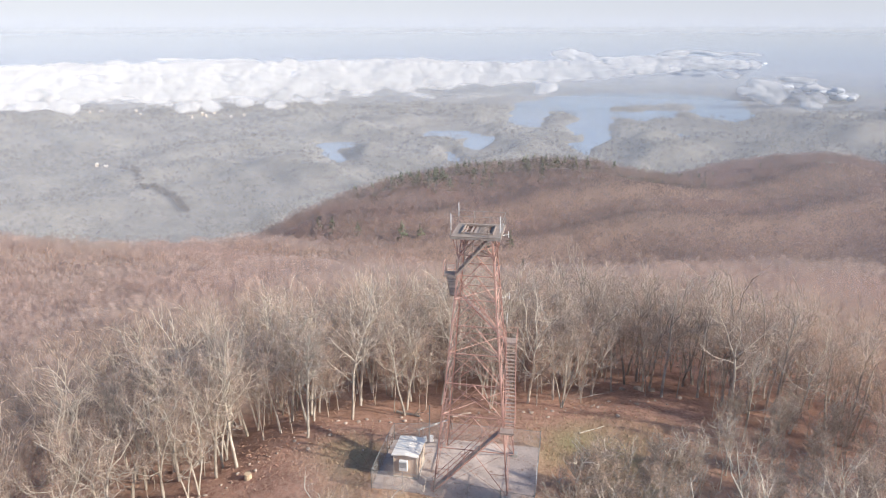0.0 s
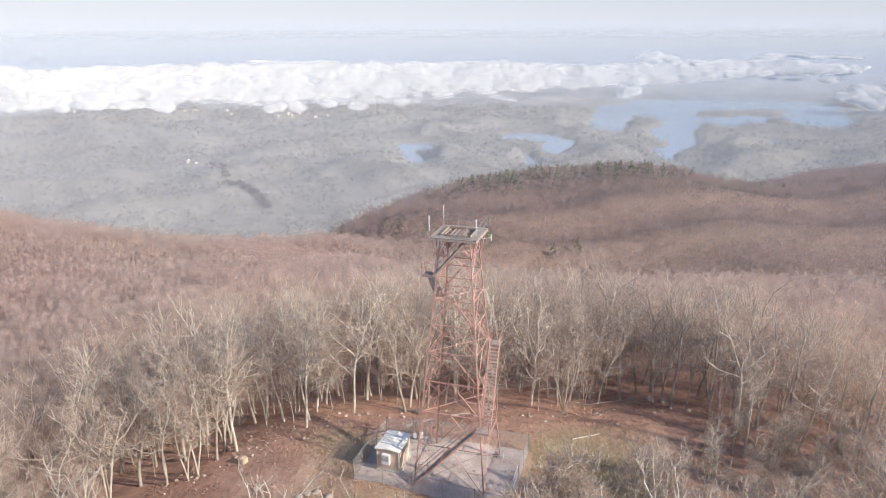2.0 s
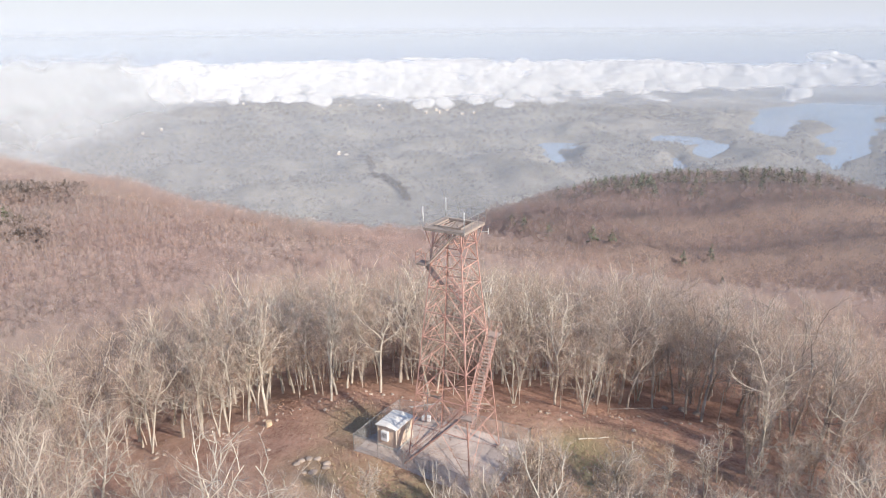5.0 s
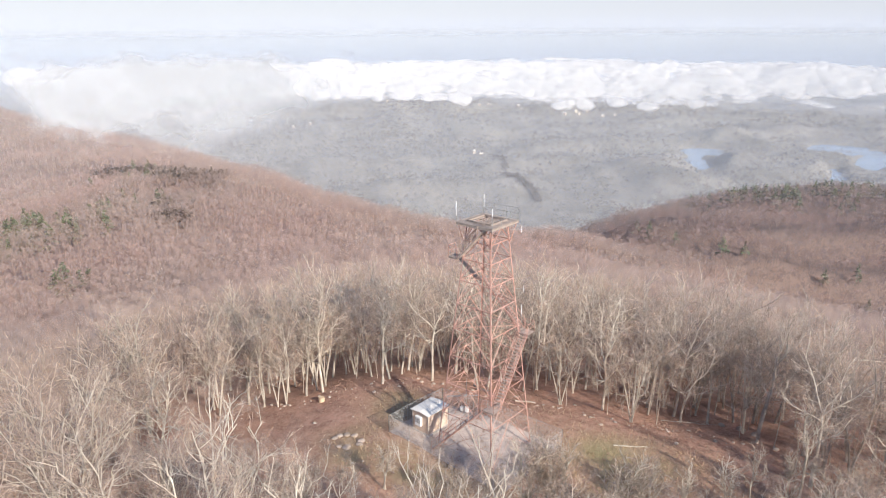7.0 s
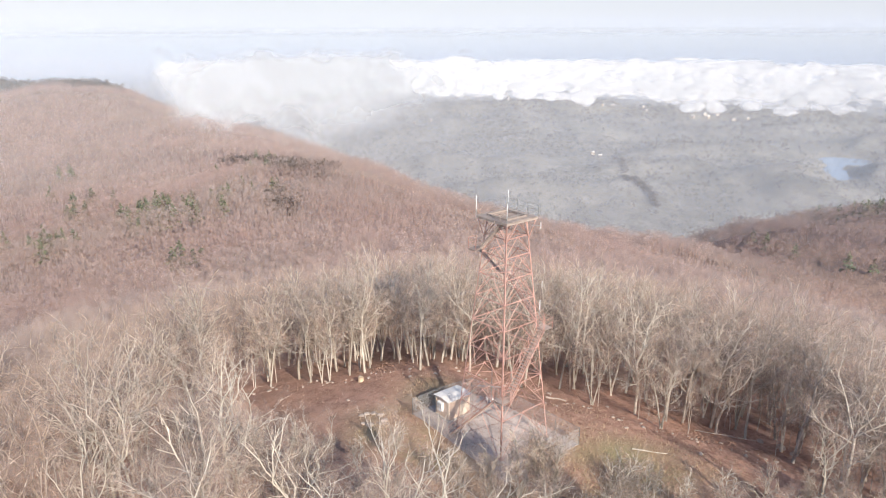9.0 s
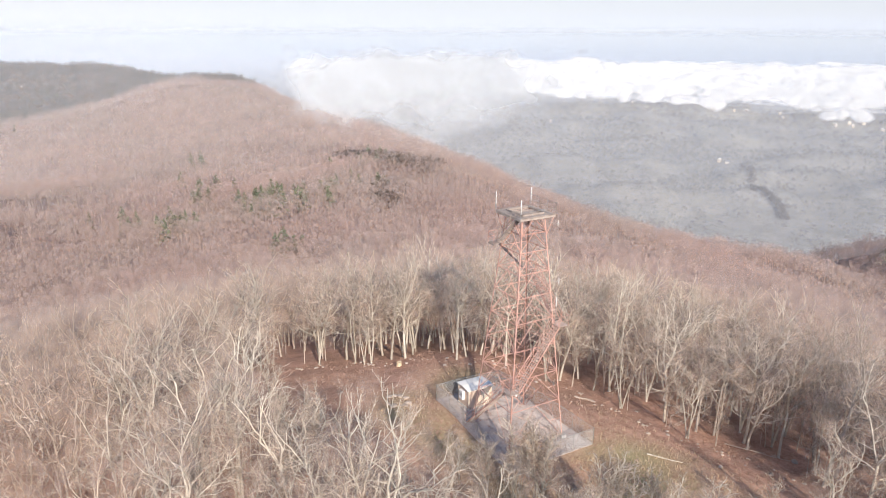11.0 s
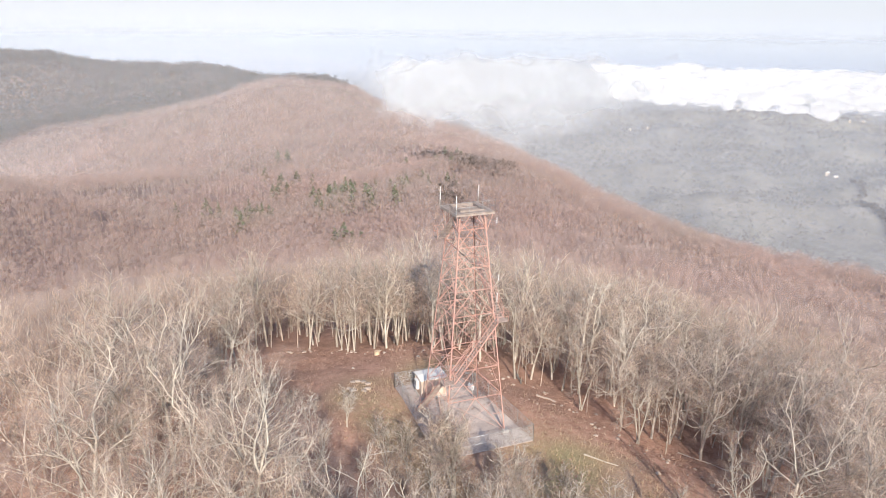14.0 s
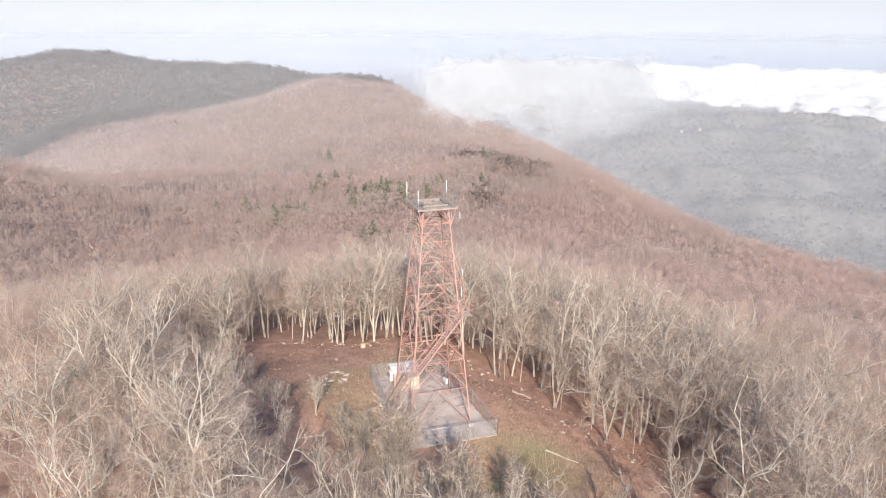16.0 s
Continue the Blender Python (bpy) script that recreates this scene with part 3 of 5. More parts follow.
def tree_meshes(segs, bark, spray, thin=3):
    trunk = joined([tubes([s for s in segs if s[0] == 0], 7), tubes([s for s in segs if s[0] == 1], 5), tubes([s for s in segs if s[0] == 2], 3)])
    fine = ribbons([s for s in segs if s[0] >= 3], 1.15, rng)
    haze = fans([s for s in segs if s[0] == 3], 1.7, 0.42, thin)
    return smooth(raw_mesh("trunk", *trunk, bark)), two_tone("crown", fine, haze, TWIG, spray)


TREE_DATA = [tree_meshes(s, BARK, SPRAY) for s in TREES]
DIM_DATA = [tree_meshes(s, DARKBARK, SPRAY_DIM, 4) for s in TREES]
SPREADING = [tree_meshes(grow(511 + i, H0, 0.05, 3, 10, 1.25), BARK, SPRAY, 3) for i in range(2)]
SAP_DATA = [tree_meshes(s, BARK, SPRAY, 4) for s in SAPLINGS]
MISTY = [tree_meshes(s, BARK, SPRAY, 2) for s in SAPLINGS[1:3]]


def plant(datas, x, y, height, base, turn, label, group):
    k = int(rng.integers(0, len(datas)))
    s = height / base
    m = Matrix.Translation((x, y, float(land(x, y)))) @ Matrix.Rotation(turn, 4, "Z") @ Matrix.Diagonal((s, s, s, 1))
    tree = thing("bare_tree", label, "tree", group, at=m)
    part("trunk", datas[k][0], tree)
    part("crown", datas[k][1], tree)


# the summit wood
KNOWN = [(-21.3, 54.4, 12.2), (-22.9, 53.4, 11.4), (-22.9, 55.0, 10.6), (-23.5, 51.0, 9.6), (-24.3, 50.4, 8.0), (-26.4, 50.5, 11.2), (-28.6, 57.4, 11.8), (-30.4, 47.4, 11.6), (-33.0, 48.9, 11.8),
         (-15.6, 57.7, 11.6), (-12.2, 62.4, 12.2), (-7.0, 63.8, 10.4), (-15.9, 61.7, 9.8), (-12.6, 70.7, 12.6), (-24.0, 69.1, 12.0), (-16.4, 66.0, 10.6), (-18.7, 59.8, 9.4),
         (1.0, 71.8, 11.0), (4.2, 73.6, 11.6), (13.8, 74.9, 11.5), (26.4, 80.7, 12.0), (28.6, 74.3, 11.4), (-6.9, 69.2, 11.0), (-6.9, 72.5, 11.6), (10.5, 75.0, 11.2),
         (15.6, 73.0, 10.8)]
pts = spaced(-100, 105, -20, 150, 3.35, rng)
d_path = -0.415 * pts[:, 0] + 0.91 * pts[:, 1]
r_t = np.hypot(pts[:, 0] - TOWER.x, pts[:, 1] - TOWER.y)
keep = ~in_clearing(pts[:, 0], pts[:, 1], 0.8) & (r_t < 98) & (d_path > 11)
for kx, ky, _ in KNOWN + [(9.1, 66.9, 0), (1.8, 66.3, 0), (19.2, 73.0, 0)]:
    keep &= np.hypot(pts[:, 0] - kx, pts[:, 1] - ky) > 1.6
clump = wave(pts[:, 0], pts[:, 1], 3.4, 6.0)
keep &= rng.random(len(pts)) < np.where(in_clearing(pts[:, 0], pts[:, 1], 5.0), 0.62 + 0.4 * clump, 0.88)
pts, r_t = pts[keep], r_t[keep]
near_side = (-0.415 * (pts[:, 0] - 2) + 0.91 * (pts[:, 1] - 54)) < -6
growth = np.full(len(pts), 99.0)
for reach, tall in ((13, 7.4), (10, 6.0), (7, 4.8), (4, 3.8), (2, 3.0)):
    growth = np.where(near_side & in_clearing(pts[:, 0], pts[:, 1], reach), tall, growth)
young = growth < 90
order = np.argsort(r_t + 6 * near_side)
singles, rest = order[:262], order[262:]
WIDE = [(9.1, 66.9, 9.2), (1.8, 66.3, 9.0), (19.2, 73.0, 9.6), (-5.0, 33.0, 8.0)]
for x, y, h in WIDE:
    plant(SPREADING, x, y, h, H0, rng.random() * 6.3, "wide bare pale-limbed tree forking low by the clearing", "trees at the clearing's edge")
for x, y, h in KNOWN:
    plant(TREE_DATA, x, y, h * 1.1, H0, rng.random() * 6.3, "bare pale-barked oak at the edge of the clearing", "trees at the clearing's edge")
for x, y, h in ((13.6, 49.0, 4.4), (16.2, 47.8, 6.2), (6.0, 43.4, 6.0), (18.2, 50.8, 5.2), (21.2, 52.3, 6.4), (3.4, 42.4, 5.4), (24.3, 54.6, 6.2),
                (-3.0, 41.6, 4.6), (15.3, 52.7, 4.4), (22.2, 57.2, 6.0), (24.6, 60.4, 5.4), (27.4, 57.8, 6.6), (29.8, 61.6, 6.2), (26.2, 64.2, 5.0), (30.6, 55.2, 6.8), (28.2, 52.0, 5.8), (33.4, 58.6, 7.2), (25.2, 53.6, 4.8), (32.0, 65.0, 6.6)):
    plant(SAP_DATA, x, y, h, 6.0, rng.random() * 6.3, "slender bare sapling in brown grass by the clearing", "saplings by the clearing")
for x, y, h in ((9.1, 45.8, 9.2), (8.0, 44.7, 8.6), (10.5, 45.1, 8.8), (14.7, 47.2, 7.4)):
    plant(MISTY, x, y, h, 6.0, rng.random() * 6.3, "slim pale tree with fine tan twigs by the fence", "saplings by the clearing")
for i in singles:
    x, y = pts[i]
    if young[i]:
        plant(SAP_DATA, x, y, growth[i] * rng.uniform(0.75, 1.2), 6.0, rng.random() * 6.3, "slender bare sapling in brown grass by the clearing", "saplings by the clearing")
    else:
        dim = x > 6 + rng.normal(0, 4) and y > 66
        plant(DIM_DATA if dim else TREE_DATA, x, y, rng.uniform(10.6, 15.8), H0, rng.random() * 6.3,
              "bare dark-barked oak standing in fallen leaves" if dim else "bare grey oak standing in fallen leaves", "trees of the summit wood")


def light_tree(segs, thin=2):
    wood = joined([tubes([s for s in segs if s[0] == 0], 4), tubes([s for s in segs if s[0] == 1], 3), ribbons([s for s in segs if s[0] == 2], 1.4, rng)])
    fine = fans([s for s in segs if s[0] == 3], 1.8, 0.42, thin)
    return joined([wood, fine]), len(wood[1])


def woodland(name, label, templates, spots, wood, fine):
    """Very many trees as one mesh, trunks and limbs in one material and twigs in the other."""
    which = rng.integers(0, len(templates), len(spots))
    pieces, mats = [], []
    for k, (arrays, n_wood) in enumerate(templates):
        s = spots[which == k]
        if len(s):
            pieces.append(scatter([arrays], s, rng))
            one = np.zeros(len(arrays[1]), np.int32)
            one[n_wood:] = 1
            mats.append(np.tile(one, len(s)))
    me = raw_mesh(name, *joined(pieces), wood, fine, np.concatenate(mats))
    thing(name, label, "woodland", kind="stuff", data=me)


def brush_tree(seed, height, limbs, twigs, width, size, tilt=0.25):
    """A far bare tree: a thin trunk, rising limbs and a rounded cloud of twigs."""
    g = random.Random(seed)
    wood, fine = [(0, Vector((0, 0, -0.3)), Vector((g.gauss(0, 0.3), g.gauss(0, 0.3), height * 0.62)), min(width, 0.16), 0.05)], []
    for _ in range(limbs):
        t, f = g.random() * 6.3, g.uniform(0.3, 0.6)
        p = wood[0][1].lerp(wood[0][2], f / 0.62)
        wood.append((1, p, p + Vector((math.cos(t), math.sin(t), g.uniform(0.5, 1.3))) * height * g.uniform(0.16, 0.28), min(width, 0.1) * 0.55, 0.02))
    wide, tall, faces_to = height * g.uniform(0.30, 0.42), height * 0.36, []
    for _ in range(twigs):
        t, u, k = g.random() * 6.3, g.uniform(-0.8, 1.0), g.random() ** 0.45
        s = math.sqrt(max(0.0, 1 - u * u)) * k
        p = Vector((math.cos(t) * s * wide, math.sin(t) * s * wide, height * 0.58 + u * k * tall))
        out = Vector((0.55 * math.cos(t) * s + g.gauss(0, 0.3), 0.55 * math.sin(t) * s + g.gauss(0, 0.3), 0.75 + g.gauss(0, tilt))).normalized()
        fine.append((2, p, p + out * size * g.uniform(0.6, 1.4), width * 0.5, 0.0))
        faces_to.append((g.gauss(0, 1), g.gauss(0, 1), g.gauss(0, 0.5)))
    w = joined([tubes(wood[:1], 3), ribbons(wood[1:], 1.0, rng)])
    return joined([w, sprays(fine, 0.34, np.array(faces_to))]), len(w[1])


MID = [brush_tree(200 + i, 10.8, 8, 90, 0.06, 1.35) for i in range(8)]
BEYOND = [brush_tree(250 + i, 10.6, 4, 66, 0.10, 1.4) for i in range(8)]
RIDGE_TREES = [brush_tree(320 + i, 11.0, 1, 16, 0.10, 3.8) for i in range(6)]
FAR = [brush_tree(300 + i, 10.2, 2, 34, 0.16, 1.9) for i in range(8)]


blend = r_t[rest] + rng.normal(0, 9, len(rest))
x, y = pts[rest[blend < 70]].T
spots = np.stack([x, y, land(x, y), rng.uniform(0.74, 1.14, len(x)), rng.uniform(0.9, 1.15, len(x))], 1)
p = spaced(-62, 62, 8, 108, 4.6, rng)
r = np.hypot(p[:, 0] - TOWER.x, p[:, 1] - TOWER.y)
p = p[~in_clearing(p[:, 0], p[:, 1], 0.6) & (r < 52) & (-0.415 * p[:, 0] + 0.91 * p[:, 1] > 24) & ~((-0.415 * (p[:, 0] - 2) + 0.91 * (p[:, 1] - 54) < -6) & in_clearing(p[:, 0], p[:, 1], 10))]
poles = np.stack([p[:, 0], p[:, 1], land(p[:, 0], p[:, 1]), rng.uniform(0.5, 0.85, len(p)), rng.uniform(0.5, 0.75, len(p))], 1)
spots = np.concatenate([spots, poles])
woodland("summit_woodland", "dense bare grey-brown hardwoods covering the summit", [light_tree(s) for s in TREES], spots, GREYBARK, SPRAY)
x, y = pts[rest[blend >= 70]].T
spots = np.stack([x, y, land(x, y), rng.uniform(0.85, 1.25, len(x)), rng.uniform(0.9, 1.15, len(x))], 1)
woodland("outer_woodland", "bare rose-grey hardwoods below the summit", MID, spots, BARK, WOODS_MID)
p = spaced(-50, 40, 14, 60, 2.2, rng)
side_d = -0.415 * (p[:, 0] - 2) + 0.91 * (p[:, 1] - 54)
p = p[(side_d < -9.5) & (side_d > -30) & ~in_clearing(p[:, 0], p[:, 1], -1.5) & (np.hypot(p[:, 0] - 2, p[:, 1] - 50) < 42) & (rng.random(len(p)) < 0.62 + 0.4 * wave(p[:, 0], p[:, 1], 4.0, 2.0))]
spots = np.stack([p[:, 0], p[:, 1], land(p[:, 0], p[:, 1]), rng.uniform(0.35, 0.85, len(p)), rng.uniform(0.8, 1.2, len(p))], 1)
p = spaced(-60, 62, 26, 100, 3.1, rng)
r = np.hypot(p[:, 0] - TOWER.x, p[:, 1] - TOWER.y)
p = p[~in_clearing(p[:, 0], p[:, 1], 7.0) & (r < 50) & (rng.random(len(p)) < 0.35)]
brush = np.stack([p[:, 0], p[:, 1], land(p[:, 0], p[:, 1]), rng.uniform(0.18, 0.5, len(p)), rng.uniform(0.9, 1.4, len(p))], 1)
woodland("brush", "low thin leafless brush between the trunks", BEYOND, brush, GREYBARK, SPRAY)
woodland("undergrowth", "thin bare brush and saplings among the trees", [light_tree(s, 9) for s in SAPLINGS], spots, BARK, SPRAY)


def on_hills(p, low, thin=1.0):
    z = land(p[:, 0], p[:, 1])
    ok = (z > low) & (rng.random(len(p)) < thin)
    return p[ok], z[ok]


def in_fan(p, a0, a1):
    az = np.degrees(np.arctan2(-(p[:, 0] - 20), p[:, 1] + 10))
    return (az > a0) & (az < a1)


def hill_wood(name, label, box, gap, r0, r1, templates, low, wood, fine=None, a0=-40, a1=104):
    p = spaced(*box, gap, rng)
    r = np.hypot(p[:, 0] - TOWER.x, p[:, 1] - TOWER.y)
    p, z = on_hills(p[(r >= r0) & (r < r1) & in_fan(p, a0, a1)], low, 0.96)
    spots = np.stack([p[:, 0], p[:, 1], z, rng.uniform(0.72, 1.18, len(z)), rng.uniform(0.95, 1.35, len(z))], 1)
    woodland(name, label, templates, spots, wood, fine or WOODS_MID)


hill_wood("hillside_woodland", "bare reddish-brown hardwoods on the mountain slopes", (-210, 210, -60, 260), 4.2, 97, 200, MID, -190, BARK)
hill_wood("slope_woodland", "bare rose-brown woods further down the slopes", (-360, 250, -60, 390), 4.7, 200, 340, BEYOND, -190, WOODS_NEAR)
hill_wood("ridge_woodland", "distant bare woods in soft brown and rose on the ridges", (-1350, 620, -260, 1020), 5.6, 340, 780, FAR, -178, DARKBARK, None, 33)
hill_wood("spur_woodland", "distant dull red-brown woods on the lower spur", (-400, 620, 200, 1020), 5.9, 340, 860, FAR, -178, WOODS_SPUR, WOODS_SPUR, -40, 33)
hill_wood("far_woodland", "distant woods in haze-greyed colour on the farthest ridge", (-1450, -200, -360, 1020), 7.0, 780, 2000, RIDGE_TREES, -150, WOODS_HAZED, WOODS_HAZED, 33)


p = spaced(-110, 150, -90, 70, 6.4, rng)
d_p = -0.415 * p[:, 0] + 0.91 * p[:, 1]
r = np.hypot(p[:, 0] - TOWER.x, p[:, 1] - TOWER.y)
p = p[(r < 150) & ((d_p <= 11) | (r > 98)) & ~((r > 97) & in_fan(p, -40, 104))]
z = land(p[:, 0], p[:, 1])
spots = np.stack([p[:, 0], p[:, 1], z, rng.uniform(0.75, 1.15, len(z)), rng.uniform(0.9, 1.2, len(z))], 1)
woodland("back_woodland", "bare woods on the mountain's near flank", MID, spots, BARK, WOODS_MID)

# woods of the valley floor
p = np.concatenate([spaced(-2300, 1500, 500, 1500, 17, rng), spaced(-2300, 1500, 1500, 2400, 26, rng)])
z = land(p[:, 0], p[:, 1])
r = np.hypot(p[:, 0], p[:, 1])
dense = 0.62 + 0.5 * wave(p[:, 0], p[:, 1], 70, 13.0) + 0.3 * wave(p[:, 0], p[:, 1], 23, 14.0)
keep = (z < -165) & (r > 560) & (r < 2450) & in_fan(p, -38, 100) & (lake_depth(p[:, 0], p[:, 1]) < -0.12) & (rng.random(len(p)) < dense)
p, z, r = p[keep], z[keep], r[keep]
spots = np.stack([p[:, 0], p[:, 1], z - 1.0, rng.uniform(0.6, 1.1, len(z)) * np.where(r > 1500, 1.25, 1.0), rng.uniform(1.0, 1.6, len(z))], 1)
woodland("valley_woodland", "hazy grey-brown woods scattered over the valley floor", [brush_tree(350 + i, 8.5, 1, 8, 0.1, 4.2, 0.6) for i in range(6)], spots, WOODS_VALE, WOODS_VALE)

# dark thicket along a hollow
k = rng.random(300)
p = np.stack([-372 + 112 * k + rng.normal(0, 5, 300), 252 - 8 * k + 7 * np.sin(k * 6) + rng.normal(0, 3.0, 300)], 1)
p = np.concatenate([p, rng.normal(0, 4.5, (26, 2)) + (-236, 190), rng.normal(0, 4, (14, 2)) + (-214, 178)])
spots = np.stack([p[:, 0], p[:, 1], land(p[:, 0], p[:, 1]), rng.uniform(0.55, 0.85, len(p)), rng.uniform(1.0, 1.4, len(p))], 1)
woodland("dark_thicket", "dark bare thicket along a hollow of the hillside", BEYOND, spots, THICKET, THICKET)
k = rng.random(170) ** 0.6
p = np.stack([-655 + 240 * k + rng.normal(0, 2.5, 170), 1262 - 296 * k + 10 * np.sin(k * 9) + rng.normal(0, 3, 170)], 1)
spots = np.stack([p[:, 0], p[:, 1], land(p[:, 0], p[:, 1]), rng.uniform(0.4, 0.9, len(p)), rng.uniform(1.0, 1.5, len(p))], 1)
woodland("stream_thicket", "dark line of bushes along a valley stream", BEYOND, spots, THICKET, THICKET)


def conifer(seed, height):
    g = random.Random(seed)
    segs, tri = [(0, Vector((0, 0, -0.3)), Vector((0, 0, height)), 0.18, 0.03)], []
    for i in range(60):
        f = g.random() ** 0.8
        t, zc = g.random() * 6.3, height * (0.18 + 0.8 * f)
        reach = height * 0.24 * (1.05 - f) * g.uniform(0.7, 1.2) + 0.2
        p, q = Vector((0, 0, zc)), Vector((math.cos(t) * reach, math.sin(t) * reach, zc - reach * g.uniform(-0.1, 0.35)))
        tri.append((1, q * 1.0, p + Vector((0, 0, 0.15)), 0.30 + 0.3 * (1 - f), 0))
    return joined([tubes(segs, 3), ribbons(tri, 1.0, rng)])


PINES = [conifer(400 + i, 11.0) for i in range(5)]
spots = []
for cx, cy, sx, sy, k in ((-286, 157, 7, 6, 16), (-276, 146, 12, 9, 10), (-281, 103, 6, 6, 9), (-300, 98, 14, 10, 12), (-332, 134, 5, 4, 4), (-352, 150, 16, 10, 7), (-176, 115, 4, 4, 6), (-262, 176, 8, 6, 9),
                          (-240, 150, 10, 8, 8), (-458, 179, 6, 5, 3), (-250, 190, 9, 7, 6), (-352, 255, 5, 4, 4), (-60, 410, 22, 9, 5), (-20, 425, 24, 9, 3), (20, 620, 60, 22, 110), (-50, 550, 26, 16, 60), (40, 585, 50, 18, 50),
                          (90, 660, 50, 16, 50), (165, 620, 14, 8, 14), (200, 700, 30, 14, 14), (-330, 240, 12, 8, 5), (-900, 100, 110, 40, 30)):
    q = rng.normal(size=(max(3, int(k * 1.1)), 2)) * (sx, sy) + (cx, cy)
    zz = land(q[:, 0], q[:, 1])
    spots += [(a, b, c, rng.uniform(0.8, 1.2), rng.uniform(0.9, 1.3)) for (a, b), c in zip(q, zz)]
thing("evergreen_stand", "scattered dark green pines among the bare woods", "pine trees", kind="stuff",
      data=raw_mesh("evergreen_stand", *scatter(PINES, np.array(spots), rng), PINE))


# ---- the fire tower ----
TOP_Z = 20.68


def half_at(z):
    """Half the width between the legs at a height."""
    return 3.0 - (3.0 - 1.18) * z / 20.9


CORNERS = {"a": (1, -1), "b": (-1, -1), "c": (1, 1), "d": (-1, 1)}
LEVELS = [-0.75, 3.1, 6.0, 8.7, 11.2, 13.5, 15.6, 17.5, 19.1, 20.45]


def node(c, z):
    h = half_at(z)
    return Vector((CORNERS[c][0] * h, CORNERS[c][1] * h, z))


tower = thing("fire_tower", "tall rusty red steel lattice fire lookout tower with open stairs", "tower",
              at=Matrix.Translation((TOWER.x - 0.06, TOWER.y - 0.12, 0.477)) @ Matrix.Rotation(radians(-7.8), 4, "Z"))
for c, (sx, sy) in CORNERS.items():
    bar("leg", node(c, -0.95), node(c, 20.5), 0.10, 0.014, (-sx, -sy, 0), PAINT, tower)
    block("footing", (0.55, 0.55, 0.4), Matrix.Translation((*node(c, -0.75).xy, -0.75)), CONCRETE, tower, "square concrete footing", 0.04)
for c, d in (("b", "a"), ("a", "c"), ("c", "d"), ("d", "b")):
    for i, z in enumerate(LEVELS[1:], 1):
        p, q = node(c, z), node(d, z)
        inward = -(p + q) / 2
        inward.z = 0
        bar("girt", p, q, 0.06, 0.008, inward + Vector((0, 0, -1)), PAINT, tower)
        low = LEVELS[i - 1]
        bar("brace", node(c, low), (p + q) / 2, 0.05, 0.007, inward, PAINT, tower)
        bar("brace", node(d, low), (p + q) / 2, 0.05, 0.007, inward, PAINT, tower)
        block("gusset_plate", (0.17, 0.015, 0.17), Matrix.Translation((p + q) / 2) @ Matrix.Rotation(math.atan2((q - p).y, (q - p).x), 4, "Z"), PAINT, tower, "small bolted steel plate")
        if i <= 7:
            pipe("tie_rod", node(c, low), q, 0.014, PAINT, tower, sides=5)
            pipe("tie_rod", node(d, low), p, 0.014, PAINT, tower, sides=5)
        if i <= 3:
            bar("strut", node(c, (low + z) / 2), (node(c, low) + (p + q) / 2) / 2, 0.038, 0.006, inward, PAINT, tower)
            bar("strut", node(d, (low + z) / 2), (node(d, low) + (p + q) / 2) / 2, 0.038, 0.006, inward, PAINT, tower)
for z in LEVELS[2::2]:
    bar("cross_tie", node("b", z), node("c", z), 0.045, 0.006, (0, 0, -1), PAINT, tower)
    bar("cross_tie", node("a", z), node("d", z), 0.045, 0.006, (0, 0, -1), PAINT, tower)

bm = bmesh.new()
add_box(bm, (0.72, 0.25, 0.04), Matrix(), 0.006)
STEP = bm_mesh("tread", bm, TREAD)


def flight(a, b, steps, steel=PAINT):
    """One flight of open stairs: stringers, treads and pipe handrails."""
    a, b = Vector(a), Vector(b)
    run = b - a
    flat = Vector((run.x, run.y, 0)).normalized()
    side = Vector((-flat.y, flat.x, 0))
    bm = bmesh.new()
    for k in (-1, 1):
        p, q = a + side * 0.38 * k, b + side * 0.38 * k
        mid = (p + q) / 2
        zax = (q - p).normalized()
        m = Matrix.Translation(mid) @ Matrix((flat, side, Vector((0, 0, 1)))).transposed().to_4x4() @ Matrix.Rotation(-math.asin(zax.z), 4, "Y")
        add_box(bm, ((q - p).length, 0.03, 0.11), m)
    f = part("stair_flight", bm_mesh("stair_flight", bm, steel), tower, "steep open stair flight of worn grey-red treads")
    turn = Matrix.Rotation(math.atan2(flat.y, flat.x) - math.pi / 2, 4, "Z")
    for i in range(steps):
        part("tread", STEP, f, at=Matrix.Translation(a + run * ((i + 0.5) / steps)) @ turn)
    for k in (-1, 1):
        o = side * 0.40 * k
        bm = bmesh.new()
        add_tube(bm, a + o + Vector((0, 0, 0.95)), b + o + Vector((0, 0, 0.95)), 0.022, sides=6)
        add_tube(bm, a + o + Vector((0, 0, 0.5)), b + o + Vector((0, 0, 0.5)), 0.018, sides=6)
        for t in np.linspace(0.02, 0.98, 5):
            p = a + run * float(t) + o
            add_tube(bm, p, p + Vector((0, 0, 0.95)), 0.02, sides=6)
        part("handrail", bm_mesh("handrail", bm, steel), f)


